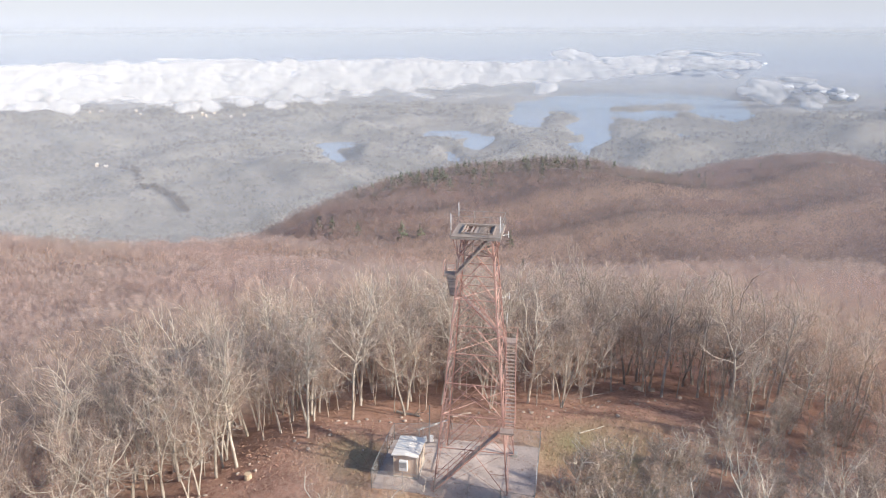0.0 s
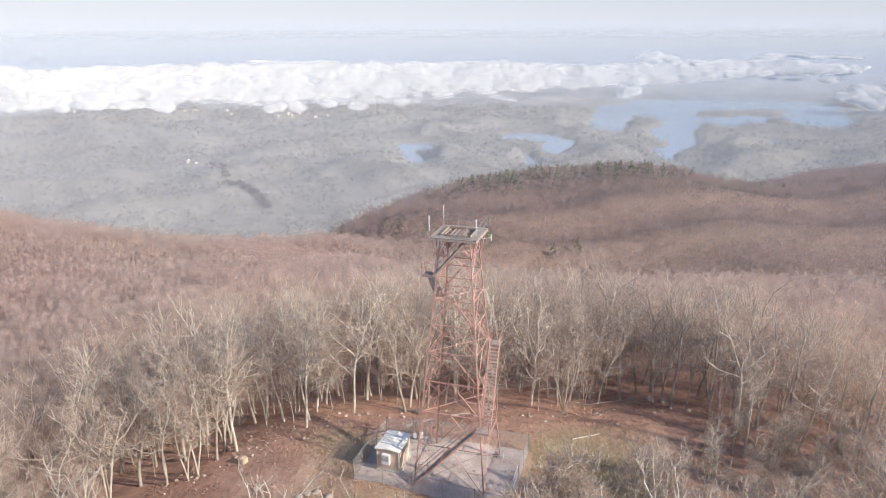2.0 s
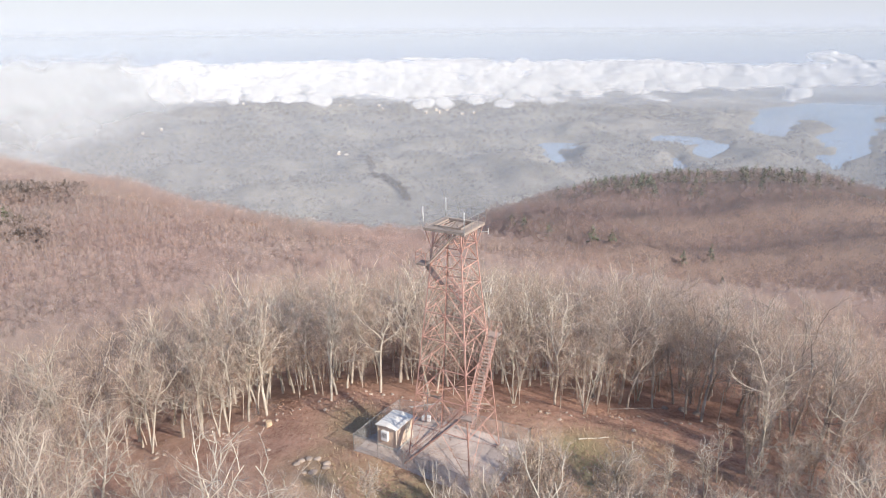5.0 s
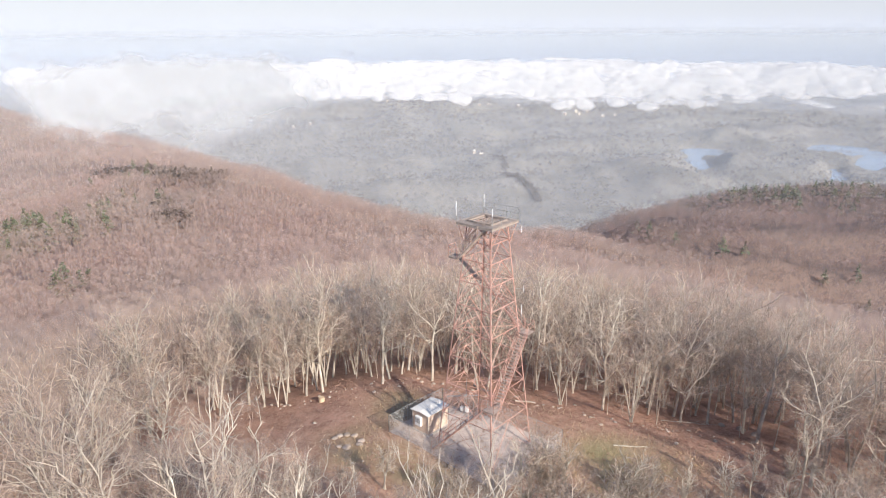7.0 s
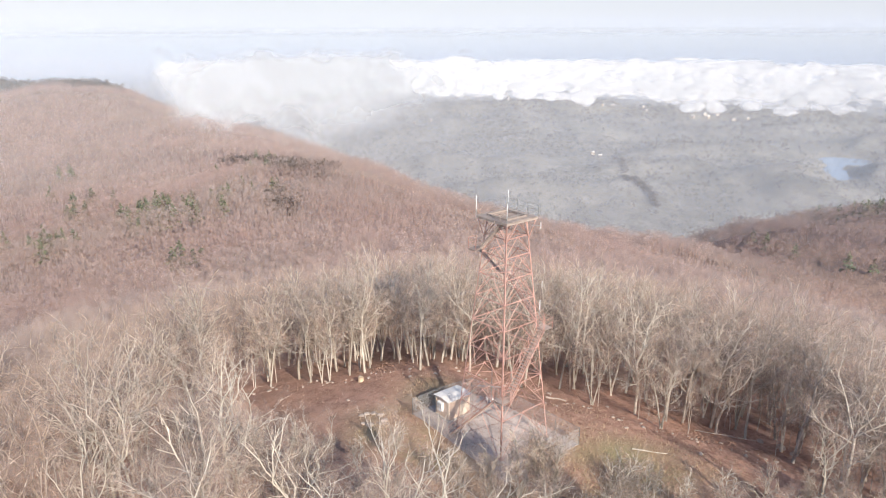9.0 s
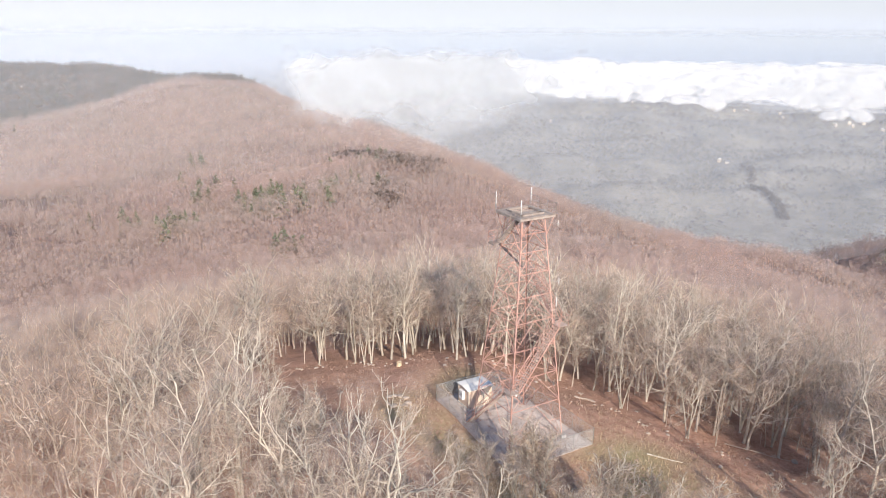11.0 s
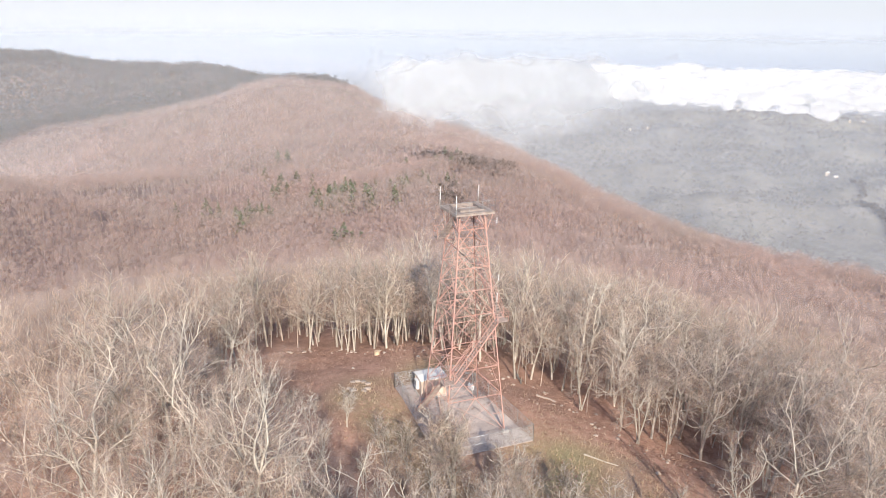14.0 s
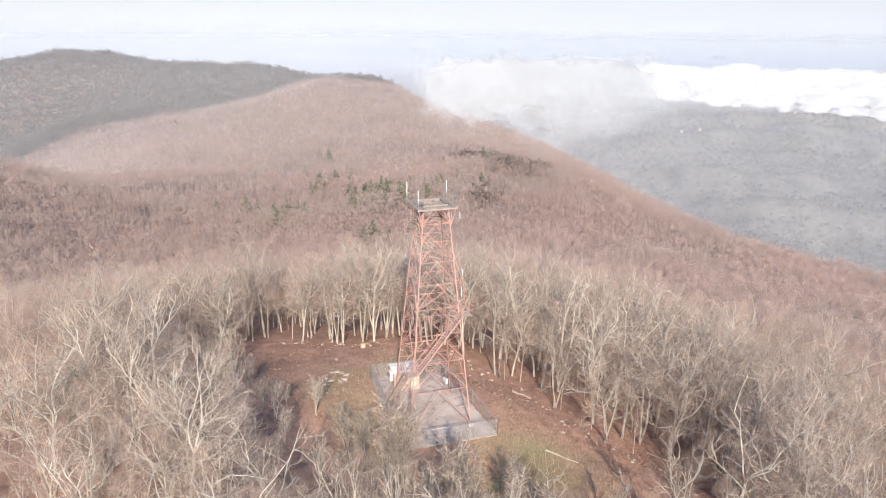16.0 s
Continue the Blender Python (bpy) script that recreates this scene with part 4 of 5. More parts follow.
def landing(x, y, z, w, d):
    bm = bmesh.new()
    n = 6
    for i in range(n):
        add_box(bm, (w / n - 0.015, d, 0.04), Matrix.Translation((x - w / 2 + (i + 0.5) * w / n, y, z)))
    for k in (-1, 1):
        add_box(bm, (w, 0.05, 0.12), Matrix.Translation((x, y + k * (d / 2 - 0.03), z - 0.08)))
    part("landing", bm_mesh("landing", bm, TREAD), tower, "small plank stair landing at a tower corner")
    bm = bmesh.new()
    sx, sy = (1 if x > 0 else -1), (1 if y > 0 else -1)
    px, py = x + sx * w / 2, y + sy * d / 2
    qx, qy = x - sx * w / 2, y - sy * d / 2
    for (ax, ay), (bx, by) in (((px, qy), (px, py)), ((qx, py), (px, py))):
        for h in (0.5, 0.98):
            add_tube(bm, (ax, ay, z + h), (bx, by, z + h), 0.02, sides=6)
        for ex, ey in ((ax, ay), (bx, by)):
            add_tube(bm, (ex, ey, z), (ex, ey, z + 0.98), 0.022, sides=6)
    part("landing_rail", bm_mesh("landing_rail", bm, PAINT), tower)


flight((-3.2, -3.46, -0.65), (2.25, -3.0, 5.25), 27)
landing(2.85, -2.9, 5.36, 1.1, 0.95)
flight((3.0, -2.4, 5.36), (2.58, 1.95, 10.45), 23)
landing(2.55, 2.5, 10.55, 0.95, 1.0)
flight((2.1, 2.58, 10.55), (-1.65, 2.25, 14.5), 19)
landing(-2.1, 2.2, 14.6, 0.9, 0.95)
flight((-2.15, 1.75, 14.6), (-1.95, -1.3, 17.6), 15, TREAD)
landing(-1.9, -1.75, 17.7, 0.9, 0.95)
flight((-1.45, -1.80, 17.7), (0.95, -1.35, 20.5), 15, TREAD)

# the open deck where the cab stood
HALF = 1.86
bm = bmesh.new()
for k in (-1.25, -0.45, 0.45, 1.25):
    add_box(bm, (2 * HALF, 0.07, 0.16), Matrix.Translation((0, k * 1.05, TOP_Z - 0.14)))
for k in (-1, 1):
    add_box(bm, (0.07, 2 * HALF, 0.16), Matrix.Translation((k * (HALF - 0.05), 0, TOP_Z - 0.14)))
    add_box(bm, (2 * HALF, 0.07, 0.16), Matrix.Translation((0, k * (HALF - 0.05), TOP_Z - 0.14)))
part("deck_frame", bm_mesh("deck_frame", bm, DECK), tower, "weathered timber joists under the lookout deck")
bm = bmesh.new()
add_box(bm, (1.0, 0.135, 0.04), Matrix(), 0.005)
PLANK = bm_mesh("plank", bm, DECK)


def plank(x, y, z, length, along_x, tip=0.0):
    m = Matrix.Translation((x, y, z)) @ Matrix.Rotation(0 if along_x else math.pi / 2, 4, "Z") @ Matrix.Rotation(tip, 4, "Y") @ Matrix.Diagonal((length, 1, 1, 1))
    part("plank", PLANK, tower, at=m)


for i in range(5):
    o = HALF - 0.07 - i * 0.145
    for k in (-1, 1):
        plank(0, k * o, TOP_Z, 2 * HALF, True)
        plank(k * o, 0, TOP_Z, 2 * (HALF - 0.72), False)
for i in range(14):
    o = -0.98 + i * 0.15
    if i in (1, 2, 4, 11, 12):
        continue
    plank(o, 0.05 * math.sin(i * 5.0), TOP_Z - 0.03 + 0.01 * math.sin(i * 3.0), 2.1, False, 0.006 * math.sin(i * 7.0))
bm = bmesh.new()
for k in (-1, 1):
    add_box(bm, (2.42, 0.09, 0.16), Matrix.Translation((0, k * 1.165, TOP_Z + 0.07)))
    add_box(bm, (0.09, 2.42, 0.16), Matrix.Translation((k * 1.165, 0, TOP_Z + 0.07)))
part("cab_sill", bm_mesh("cab_sill", bm, DECK), tower, "grey timber sill left from the lookout cab")
for sx in (-1, 1):
    for sy in (-1, 1):
        c = node("c", 18.6)
        bar("bracket", (sx * c.x, sy * c.y, 18.8), (sx * (HALF - 0.1), sy * (HALF - 0.1), TOP_Z - 0.2), 0.07, 0.01, (-sx, -sy, 0), PAINT, tower)
        bar("bracket", (sx * c.x, sy * c.y, 18.8), (sx * (HALF - 0.1), sy * 0.5, TOP_Z - 0.2), 0.06, 0.01, (-sx, -sy, 0), PAINT, tower)
        bar("bracket", (sx * c.x, sy * c.y, 18.8), (sx * 0.5, sy * (HALF - 0.1), TOP_Z - 0.2), 0.06, 0.01, (-sx, -sy, 0), PAINT, tower)
for k in range(4):
    bm = bmesh.new()
    e = Matrix.Rotation(k * math.pi / 2, 4, "Z")
    if k in (1, 2):
        for h in (0.55, 1.02):
            add_tube(bm, e @ Vector((-HALF, -HALF, TOP_Z + h)), e @ Vector((HALF, -HALF, TOP_Z + h)), 0.016, sides=6)
    for t in ((-1, -0.33, 0.33, 1) if k in (1, 2) else (-1,)):
        add_tube(bm, e @ Vector((t * HALF, -HALF, TOP_Z)), e @ Vector((t * HALF, -HALF, TOP_Z + 1.02)), 0.018, sides=6)
    part("deck_rail", bm_mesh("deck_rail", bm, GALV), tower, "thin pipe railing along the deck edge")
for x, y, z0, z1 in ((-1.86, -1.82, 21.2, 22.4), (1.80, -1.80, 21.1, 22.35), (-1.88, 2.0, 21.2, 22.3), (2.15, 2.2, 12.2, 13.1)):
    a = pipe("antenna", (x, y, z0), (x, y, z1), 0.035, WHITE, tower, "white fibreglass whip antenna")
    pipe("mount", (x, y, z0 - 0.75), (x, y, z0 + 0.15), 0.022, GALV, a)
for x, y, z in ((1.95, 2.02, 14.6), (1.75, 1.75, 19.9)):
    arm = pipe("antenna_arm", (x - 0.3, y - 0.3, z), (x + 0.35, y + 0.2, z), 0.025, GALV, tower)
    pipe("stub_antenna", (x + 0.35, y + 0.2, z - 0.25), (x + 0.35, y + 0.2, z + 0.3), 0.03, WHITE, arm, "short white panel antenna")
for k in range(2):
    h = 0.12 + 0.07 * k
    bm = bmesh.new()
    for z0, z1 in zip(LEVELS[:-1], LEVELS[1:]):
        p, q = node("d", z0), node("d", z1)
        add_tube(bm, p + Vector((h, -0.06, 0.02)), q + Vector((h, -0.06, 0.02)), 0.012, sides=5)
    part("cable_run", bm_mesh("cable_run", bm, CABLE), tower, "black coaxial cable strapped to a leg")


# ---- the compound ----
def zat(x, y):
    return float(land(x, y))


FENCE = [(-8.3, 49.15), (4.7, 47.2), (6.0, 56.55), (-7.3, 56.9)]
bm = bmesh.new()
n = 14
cells = [[None] * (n + 1) for _ in range(n + 1)]
for i in range(n + 1):
    for j in range(n + 1):
        a, b = i / n, j / n
        p = [(1 - a) * ((1 - b) * FENCE[0][k] + b * FENCE[3][k]) + a * ((1 - b) * FENCE[1][k] + b * FENCE[2][k]) for k in (0, 1)]
        cells[i][j] = bm.verts.new((p[0], p[1], zat(*p) + 0.06 + 0.015 * math.sin(3 * p[0]) * math.sin(2 * p[1])))
for i in range(n):
    for j in range(n):
        bm.faces.new((cells[i][j], cells[i + 1][j], cells[i + 1][j + 1], cells[i][j + 1]))
rim = bmesh.ops.extrude_face_region(bm, geom=bm.faces[:])
for v in rim["geom"]:
    if isinstance(v, bmesh.types.BMVert):
        v.co.z -= 0.4
bmesh.ops.recalc_face_normals(bm, faces=bm.faces)
thing("gravel_pad", "pale grey gravel pad inside the tower fence", "gravel", kind="structure", data=bm_mesh("gravel_pad", bm, GRAVEL))


def wire_mesh(a, b, height):
    """Woven chain link between two posts: crossing diagonal wires."""
    a, b = Vector(a), Vector(b)
    run = b - a
    length, way = run.length, run.normalized()
    across = Vector((-way.y, way.x, 0)).normalized()
    verts, faces, pitch, w = [], [], 0.08, 0.0048
    for tilt in (1, -1):
        s = -height
        while s < length + height:
            lo, hi = s, s + height * tilt
            u0, u1 = (lo, 0.0), (hi, height)
            pts2 = []
            for (p0, h0), (p1, h1) in ((u0, u1), (u1, u0)):
                q, h = p0, h0
                if q < 0 or q > length:
                    edge = 0.0 if q < 0 else length
                    if (p1 - edge) * (q - edge) >= 0:
                        pts2 = None
                        break
                    h = h0 + (h1 - h0) * (edge - q) / (p1 - q)
                    q = edge
                pts2.append((q, h))
            if pts2:
                (q0, h0), (q1, h1) = pts2
                p, q = a + way * q0 + Vector((0, 0, h0)), a + way * q1 + Vector((0, 0, h1))
                k = len(verts)
                o = Vector((0, 0, w))
                verts += [p - way * w + o, p + way * w - o, q + way * w - o, q - way * w + o]
                faces.append((k, k + 1, k + 2, k + 3))
            s += pitch
    return raw_mesh("chain_link", np.array(verts), np.array(faces), LINK)


def fence_side(a, b, bays, gate=()):
    a, b = Vector((*a, 0)), Vector((*b, 0))
    fence = thing("chain_link_fence", "galvanised chain-link fence round the tower compound", "fence", "compound fence sides")
    for i in range(bays + 1):
        p = a.lerp(b, i / bays)
        z = zat(p.x, p.y)
        pipe("post", (p.x, p.y, z - 0.2), (p.x, p.y, z + 1.85), 0.035 if i in (0, bays) else 0.028, GALV, fence)
        if i == bays:
            break
        q = a.lerp(b, (i + 1) / bays)
        zq = zat(q.x, q.y)
        p.z, q.z = z + 0.05, zq + 0.05
        part("chain_link", wire_mesh(p, q, 1.72), fence)
        for h in ((1.75, 0.95, 0.12) if i in gate else (1.75,)):
            pipe("rail", (p.x, p.y, z + h), (q.x, q.y, zq + h), 0.018 if i in gate else 0.02, WHITE if i in gate else GALV, fence, "white gate rail" if i in gate else "", 6)


fence_side(FENCE[0], FENCE[1], 5)
fence_side(FENCE[1], FENCE[2], 4, (1,))
fence_side(FENCE[2], FENCE[3], 5)
fence_side(FENCE[3], FENCE[0], 3)

# equipment shelter
SHED = Matrix.Translation((-5.45, 51.85, zat(-5.45, 51.85) + 0.08)) @ Matrix.Rotation(radians(-9.0), 4, "Z")
shed = thing("equipment_shelter", "small tan equipment shelter with a white pitched roof", "shed", at=SHED)
SW, SL, EAVE, RIDGE = 1.95, 2.6, 2.1, 2.2
block("plinth", (SW + 0.2, SL + 0.2, 0.2), Matrix.Translation((0, 0, 0.02)), CONCRETE, shed, "concrete base slab", 0.02)
bm = bmesh.new()
prof = [(-SW / 2, 0.1), (SW / 2, 0.1), (SW / 2, EAVE), (0, RIDGE - 0.04), (-SW / 2, EAVE)]
ends = [[bm.verts.new((px, ey, pz)) for px, pz in prof] for ey in (-SL / 2, SL / 2)]
for i in range(5):
    j = (i + 1) % 5
    bm.faces.new((ends[0][i], ends[0][j], ends[1][j], ends[1][i]))
bm.faces.new(ends[0][::-1])
bm.faces.new(ends[1])
bmesh.ops.recalc_face_normals(bm, faces=bm.faces)
part("wall", bm_mesh("wall", bm, TAN), shed)
for k in (-1, 1):
    bm = bmesh.new()
    slope = math.atan2(RIDGE - EAVE, SW / 2)
    m = Matrix.Translation((k * (SW / 4 + 0.05), 0, (EAVE + RIDGE) / 2 + 0.02)) @ Matrix.Rotation(k * slope, 4, "Y")
    add_box(bm, (math.hypot(SW / 2, RIDGE - EAVE) + 0.22, SL + 0.35, 0.05), m)
    slope_ob = part("roof", bm_mesh("roof", bm, ROOF), shed, "white ribbed metal roof slope")
    for i in range(9):
        block("rib", (math.hypot(SW / 2, RIDGE - EAVE) + 0.22, 0.03, 0.03), m @ Matrix.Translation((0, -SL / 2 - 0.1 + i * (SL + 0.2) / 8, 0.036)), ROOF, slope_ob)
for k in (-1, 1):
    for e in (-1, 1):
        block("corner_trim", (0.09, 0.09, EAVE - 0.1), Matrix.Translation((k * SW / 2, e * SL / 2, 0.1 + (EAVE - 0.1) / 2)), TRIM, shed)
ac = block("air_conditioner", (0.72, 0.3, 0.95), Matrix.Translation((-0.12, -SL / 2 - 0.15, 1.25)), WHITE, shed, "white wall-mounted air conditioner", 0.03)
for i in range(5):
    block("louvre", (0.6, 0.015, 0.05), Matrix.Translation((0, -0.155, 0.3 - 0.1 * i)), GALV, ac)
door = block("door", (0.05, 0.92, 1.95), Matrix.Translation((SW / 2 + 0.02, 0.55, 1.08)), TRIM, shed, "pale steel door", 0.01)
pipe("handle", (0.06, -0.35, -0.05), (0.06, -0.35, 0.1), 0.02, GALV, door)

# mast with white boxes and the cable bridge to the shelter
mast = thing("utility_mast", "thin steel mast with small white equipment boxes", "mast", at=Matrix.Translation((-4.0, 56.1, zat(-4.0, 56.1))))
pipe("pole", (0, 0, -0.2), (0, 0, 3.9), 0.04, GALV, mast)
block("equipment_box", (0.34, 0.24, 0.6), Matrix.Translation((0.18, -0.16, 0.62)), WHITE, mast, "white metal box", 0.02)
block("equipment_box", (0.3, 0.24, 0.45), Matrix.Translation((-0.4, -0.12, 0.5)), WHITE, mast, "white metal box", 0.02)
pipe("brace_leg", (-0.4, -0.12, 0.0), (-0.4, -0.12, 0.9), 0.03, WHITE, mast)
bridge = thing("cable_bridge", "galvanised cable bridge between shelter and tower", "cable tray")
for o in (-0.14, 0.14):
    pipe("side_rail", (-5.0 + o, 53.9, 2.62), (-2.3 + o, 55.6, 2.72), 0.025, GALV, bridge)
for i in range(9):
    t = (i + 0.5) / 9
    x, y, z = -5.0 + 2.7 * t, 53.9 + 1.7 * t, 2.62 + 0.1 * t
    pipe("rung", (x - 0.14, y, z), (x + 0.14, y, z), 0.016, GALV, bridge, sides=6)
for x, y in ((-4.75, 54.06), (-2.75, 55.32)):
    pipe("support", (x, y, zat(x, y) - 0.1), (x, y, 2.62), 0.03, GALV, bridge)


# ---- stones, logs and undergrowth ----
def stone_mesh(seed):
    bm = bmesh.new()
    bmesh.ops.create_icosphere(bm, subdivisions=2, radius=0.5)
    g = random.Random(seed)
    ax = Vector((g.random(), g.random(), g.random())) * 9
    for v in bm.verts:
        v.co *= 1 + 0.30 * noise.noise(v.co * 2.1 + ax) + 0.1 * noise.noise(v.co * 5 + ax)
        v.co.z *= 0.62
    return bm_mesh("stone", bm, STONE)


STONES = [stone_mesh(i) for i in range(5)]


def stone(x, y, size, label, group, flat=1.0):
    m = Matrix.Translation((x, y, zat(x, y) + size * 0.12)) @ Matrix.Rotation(rng.random() * 6.3, 4, "Z") @ Matrix.Diagonal((size * rng.uniform(0.8, 1.4), size, size * flat, 1))
    thing("stone", label, "stone", group, at=m, data=STONES[int(rng.integers(0, 5))])


for i in range(95):
    t = i / 94
    k = t * (len(CLEARING[1:11]) - 1)
    j = min(int(k), 8)
    (x0, y0), (x1, y1) = CLEARING[1 + j], CLEARING[2 + j]
    f = k - j
    stone(x0 + (x1 - x0) * f + rng.normal() * 0.7, y0 + (y1 - y0) * f - 0.3 + rng.normal() * 0.7, float(rng.uniform(0.14, 0.42)), "pale fieldstone in a broken row by the trees", "stones of the old wall line")
for i in range(12):
    t = i / 12 * 2 * math.pi
    if i in (2, 7, 8, 11):
        continue
    stone(-10.9 + 1.5 * math.cos(t), 46.1 + 1.1 * math.sin(t), float(rng.uniform(0.5, 0.8)), "pale stone in a campfire ring", "fire ring stones", 0.6)
for x, y, s in ((-16.6, 47.9, 0.4), (-15.0, 55.5, 0.5), (5.2, 46.3, 0.4), (14.5, 64.2, 0.45), (7.4, 63.1, 0.35), (18.8, 74.0, 0.9), (20.2, 73.4, 0.8), (16.9, 73.6, 0.7), (22.5, 70.6, 0.6), (-19.2, 53.1, 0.45)):
    stone(x, y, s, "weathered grey stone lying in leaves", "loose stones")
for i in range(60):
    x, y = rng.uniform(-21, 27), rng.uniform(43, 66)
    if in_clearing(x, y, -1.5) and not (-9 < x < 7 and 46.5 < y < 57.5):
        stone(x, y, float(rng.uniform(0.1, 0.26)), "small pale stone in dead grass", "small stones")


def log(name, a, b, r0, r1, material, label, stubs=0, kinks=3):
    a, b = Vector((*a, zat(*a) + r0 * 0.8)), Vector((*b, zat(*b) + r1))
    g = random.Random(name + label)
    pts_l = [a.lerp(b, i / kinks) + Vector((g.gauss(0, 0.06), g.gauss(0, 0.06), 0.02)) for i in range(kinks + 1)]
    segs = [(0, pts_l[i], pts_l[i + 1], r0 + (r1 - r0) * i / kinks, r0 + (r1 - r0) * (i + 1) / kinks) for i in range(kinks)]
    for _ in range(stubs):
        p = a.lerp(b, g.uniform(0.3, 0.95))
        segs.append((1, p, p + Vector((g.gauss(0, 0.6), g.gauss(0, 0.6), g.uniform(0.1, 0.9))), r1 * 0.9, r1 * 0.25))
    thing(name, label, "log", data=smooth(raw_mesh(name, *tubes(segs, 8), material)))


log("fallen_log", (9.9, 59.3), (12.7, 61.1), 0.08, 0.04, DEADWOOD, "bleached fallen log lying in short grass", 1)
log("fallen_log", (-2.2, 63.3), (-0.5, 64.3), 0.13, 0.1, STONE, "barkless log near the trees' foot", 0)
log("fallen_branch", (11.5, 70.4), (16.8, 73.6), 0.055, 0.02, GREYBARK, "long fallen branch with broken stubs", 8, 6)
log("fallen_log", (-8.0, 64.8), (-5.4, 63.6), 0.16, 0.1, BARK, "dark log across the leaf litter", 2)
stump = thing("tree_stump", "yellow sawn tree stump on the leaf litter", "stump", at=Matrix.Translation((-19.6, 52.3, zat(-19.6, 52.3))))
bm = bmesh.new()
add_tube(bm, (0, 0, -0.15), (0, 0, 0.5), 0.36, 0.3, 12)
part("body", bm_mesh("body", bm, CUTWOOD), stump)

# fallen leaves and twigs over the clearing and among the nearest trees
q = np.stack([rng.uniform(-38, 40, 46000), rng.uniform(36, 84, 46000)], 1)
q = q[(np.hypot(q[:, 0] - 2, q[:, 1] - 56) < 36) & ~((q[:, 0] > -8.3) & (q[:, 0] < 6.0) & (q[:, 1] > 47.4 + (4.7 - q[:, 0]) * 0.15) & (q[:, 1] < 56.6) & (rng.random(len(q)) < 0.55))]
base = np.stack([q[:, 0], q[:, 1], land(q[:, 0], q[:, 1]) + rng.uniform(0.03, 0.10, len(q))], 1)
t, s = rng.random(len(q)) * 6.3, rng.uniform(0.07, 0.24, len(q)) * (0.7 + 0.5 * wave(q[:, 0], q[:, 1], 2.6, 9.0))
ax, ay = np.stack([np.cos(t), np.sin(t), rng.normal(0, 0.25, len(q))], 1) * s[:, None], np.stack([-np.sin(t), np.cos(t), rng.normal(0, 0.25, len(q))], 1) * s[:, None] * 0.55
thing("fallen_leaves", "brown and tan fallen leaves scattered over bare soil", "leaves", kind="stuff",
      data=raw_mesh("fallen_leaves", np.stack([base - ax, base + ay, base + ax], 1).reshape(-1, 3), np.arange(len(q) * 3).reshape(-1, 3), LEAVES))

# dry grass in the clearing
q = np.stack([rng.uniform(-22, 30, 60000), rng.uniform(39, 70, 60000)], 1)
dens = np.zeros(len(q))
for cx, cy, rx, ry, k in ((10, 54, 8, 8, 0.7), (-8.5, 47, 3, 5, 0.3), (13, 60, 10, 5, 0.35), (4, 44.5, 9, 3, 0.4), (-10, 55, 4, 4, 0.3)):
    dens = np.maximum(dens, k * np.exp(-((q[:, 0] - cx) / rx) ** 2 - ((q[:, 1] - cy) / ry) ** 2))
pad = (q[:, 0] > -8.6) & (q[:, 0] < 6.3) & (q[:, 1] > 47.1 + (4.7 - q[:, 0]) * 0.15) & (q[:, 1] < 57)
q = q[(rng.random(len(q)) < dens) & in_clearing(q[:, 0], q[:, 1], 1.0) & ~pad]
base = np.stack([q[:, 0], q[:, 1], land(q[:, 0], q[:, 1])], 1)
t = rng.random(len(q)) * 6.3
w = np.stack([np.cos(t), np.sin(t), np.zeros(len(q))], 1) * 0.03
tip = base + np.stack([rng.normal(0, 0.12, len(q)), rng.normal(0, 0.12, len(q)), rng.uniform(0.12, 0.38, len(q))], 1)
thing("dry_grass", "tufts of dull yellow winter grass", "grass", kind="stuff",
      data=raw_mesh("dry_grass", np.stack([base - w, base + w, tip], 1).reshape(-1, 3), np.arange(len(q) * 3).reshape(-1, 3), GRASSMAT))


# ---- far buildings on the valley floor ----
def far_house(x, y, w, d, h, turn):
    house = thing("valley_house", "tiny white house far off on the valley floor", "house", "houses of the valley",
                  at=Matrix.Translation((x, y, zat(x, y) + 3)) @ Matrix.Rotation(turn, 4, "Z"))
    block("wall", (w, d, h + 5), Matrix.Translation((0, 0, h / 2 - 2.5)), TRIM, house)
    bm = bmesh.new()
    ends = [[bm.verts.new((e * (w / 2 + 0.5), px, pz)) for px, pz in ((-d / 2 - 0.6, h), (d / 2 + 0.6, h), (0, h + d * 0.35))] for e in (-1, 1)]
    bm.faces.new(ends[0][::-1])
    bm.faces.new(ends[1])
    for i in range(3):
        j = (i + 1) % 3
        bm.faces.new((ends[0][i], ends[0][j], ends[1][j], ends[1][i]))
    part("roof", bm_mesh("roof", bm, ROOF), house)


g = random.Random(5)
for cx, cy, spread, count in ((-747, 2003, 45, 6), (-1094, 2064, 70, 5), (-1530, 1941, 60, 4), (-1296, 1452, 30, 2), (-1660, 2045, 60, 4), (-715, 1300, 12, 2)):
    for _ in range(count):
        far_house(cx + g.gauss(0, spread), cy + g.gauss(0, spread * 0.6), g.uniform(5, 9), g.uniform(4, 6), g.uniform(2, 3), g.random() * 3.1)


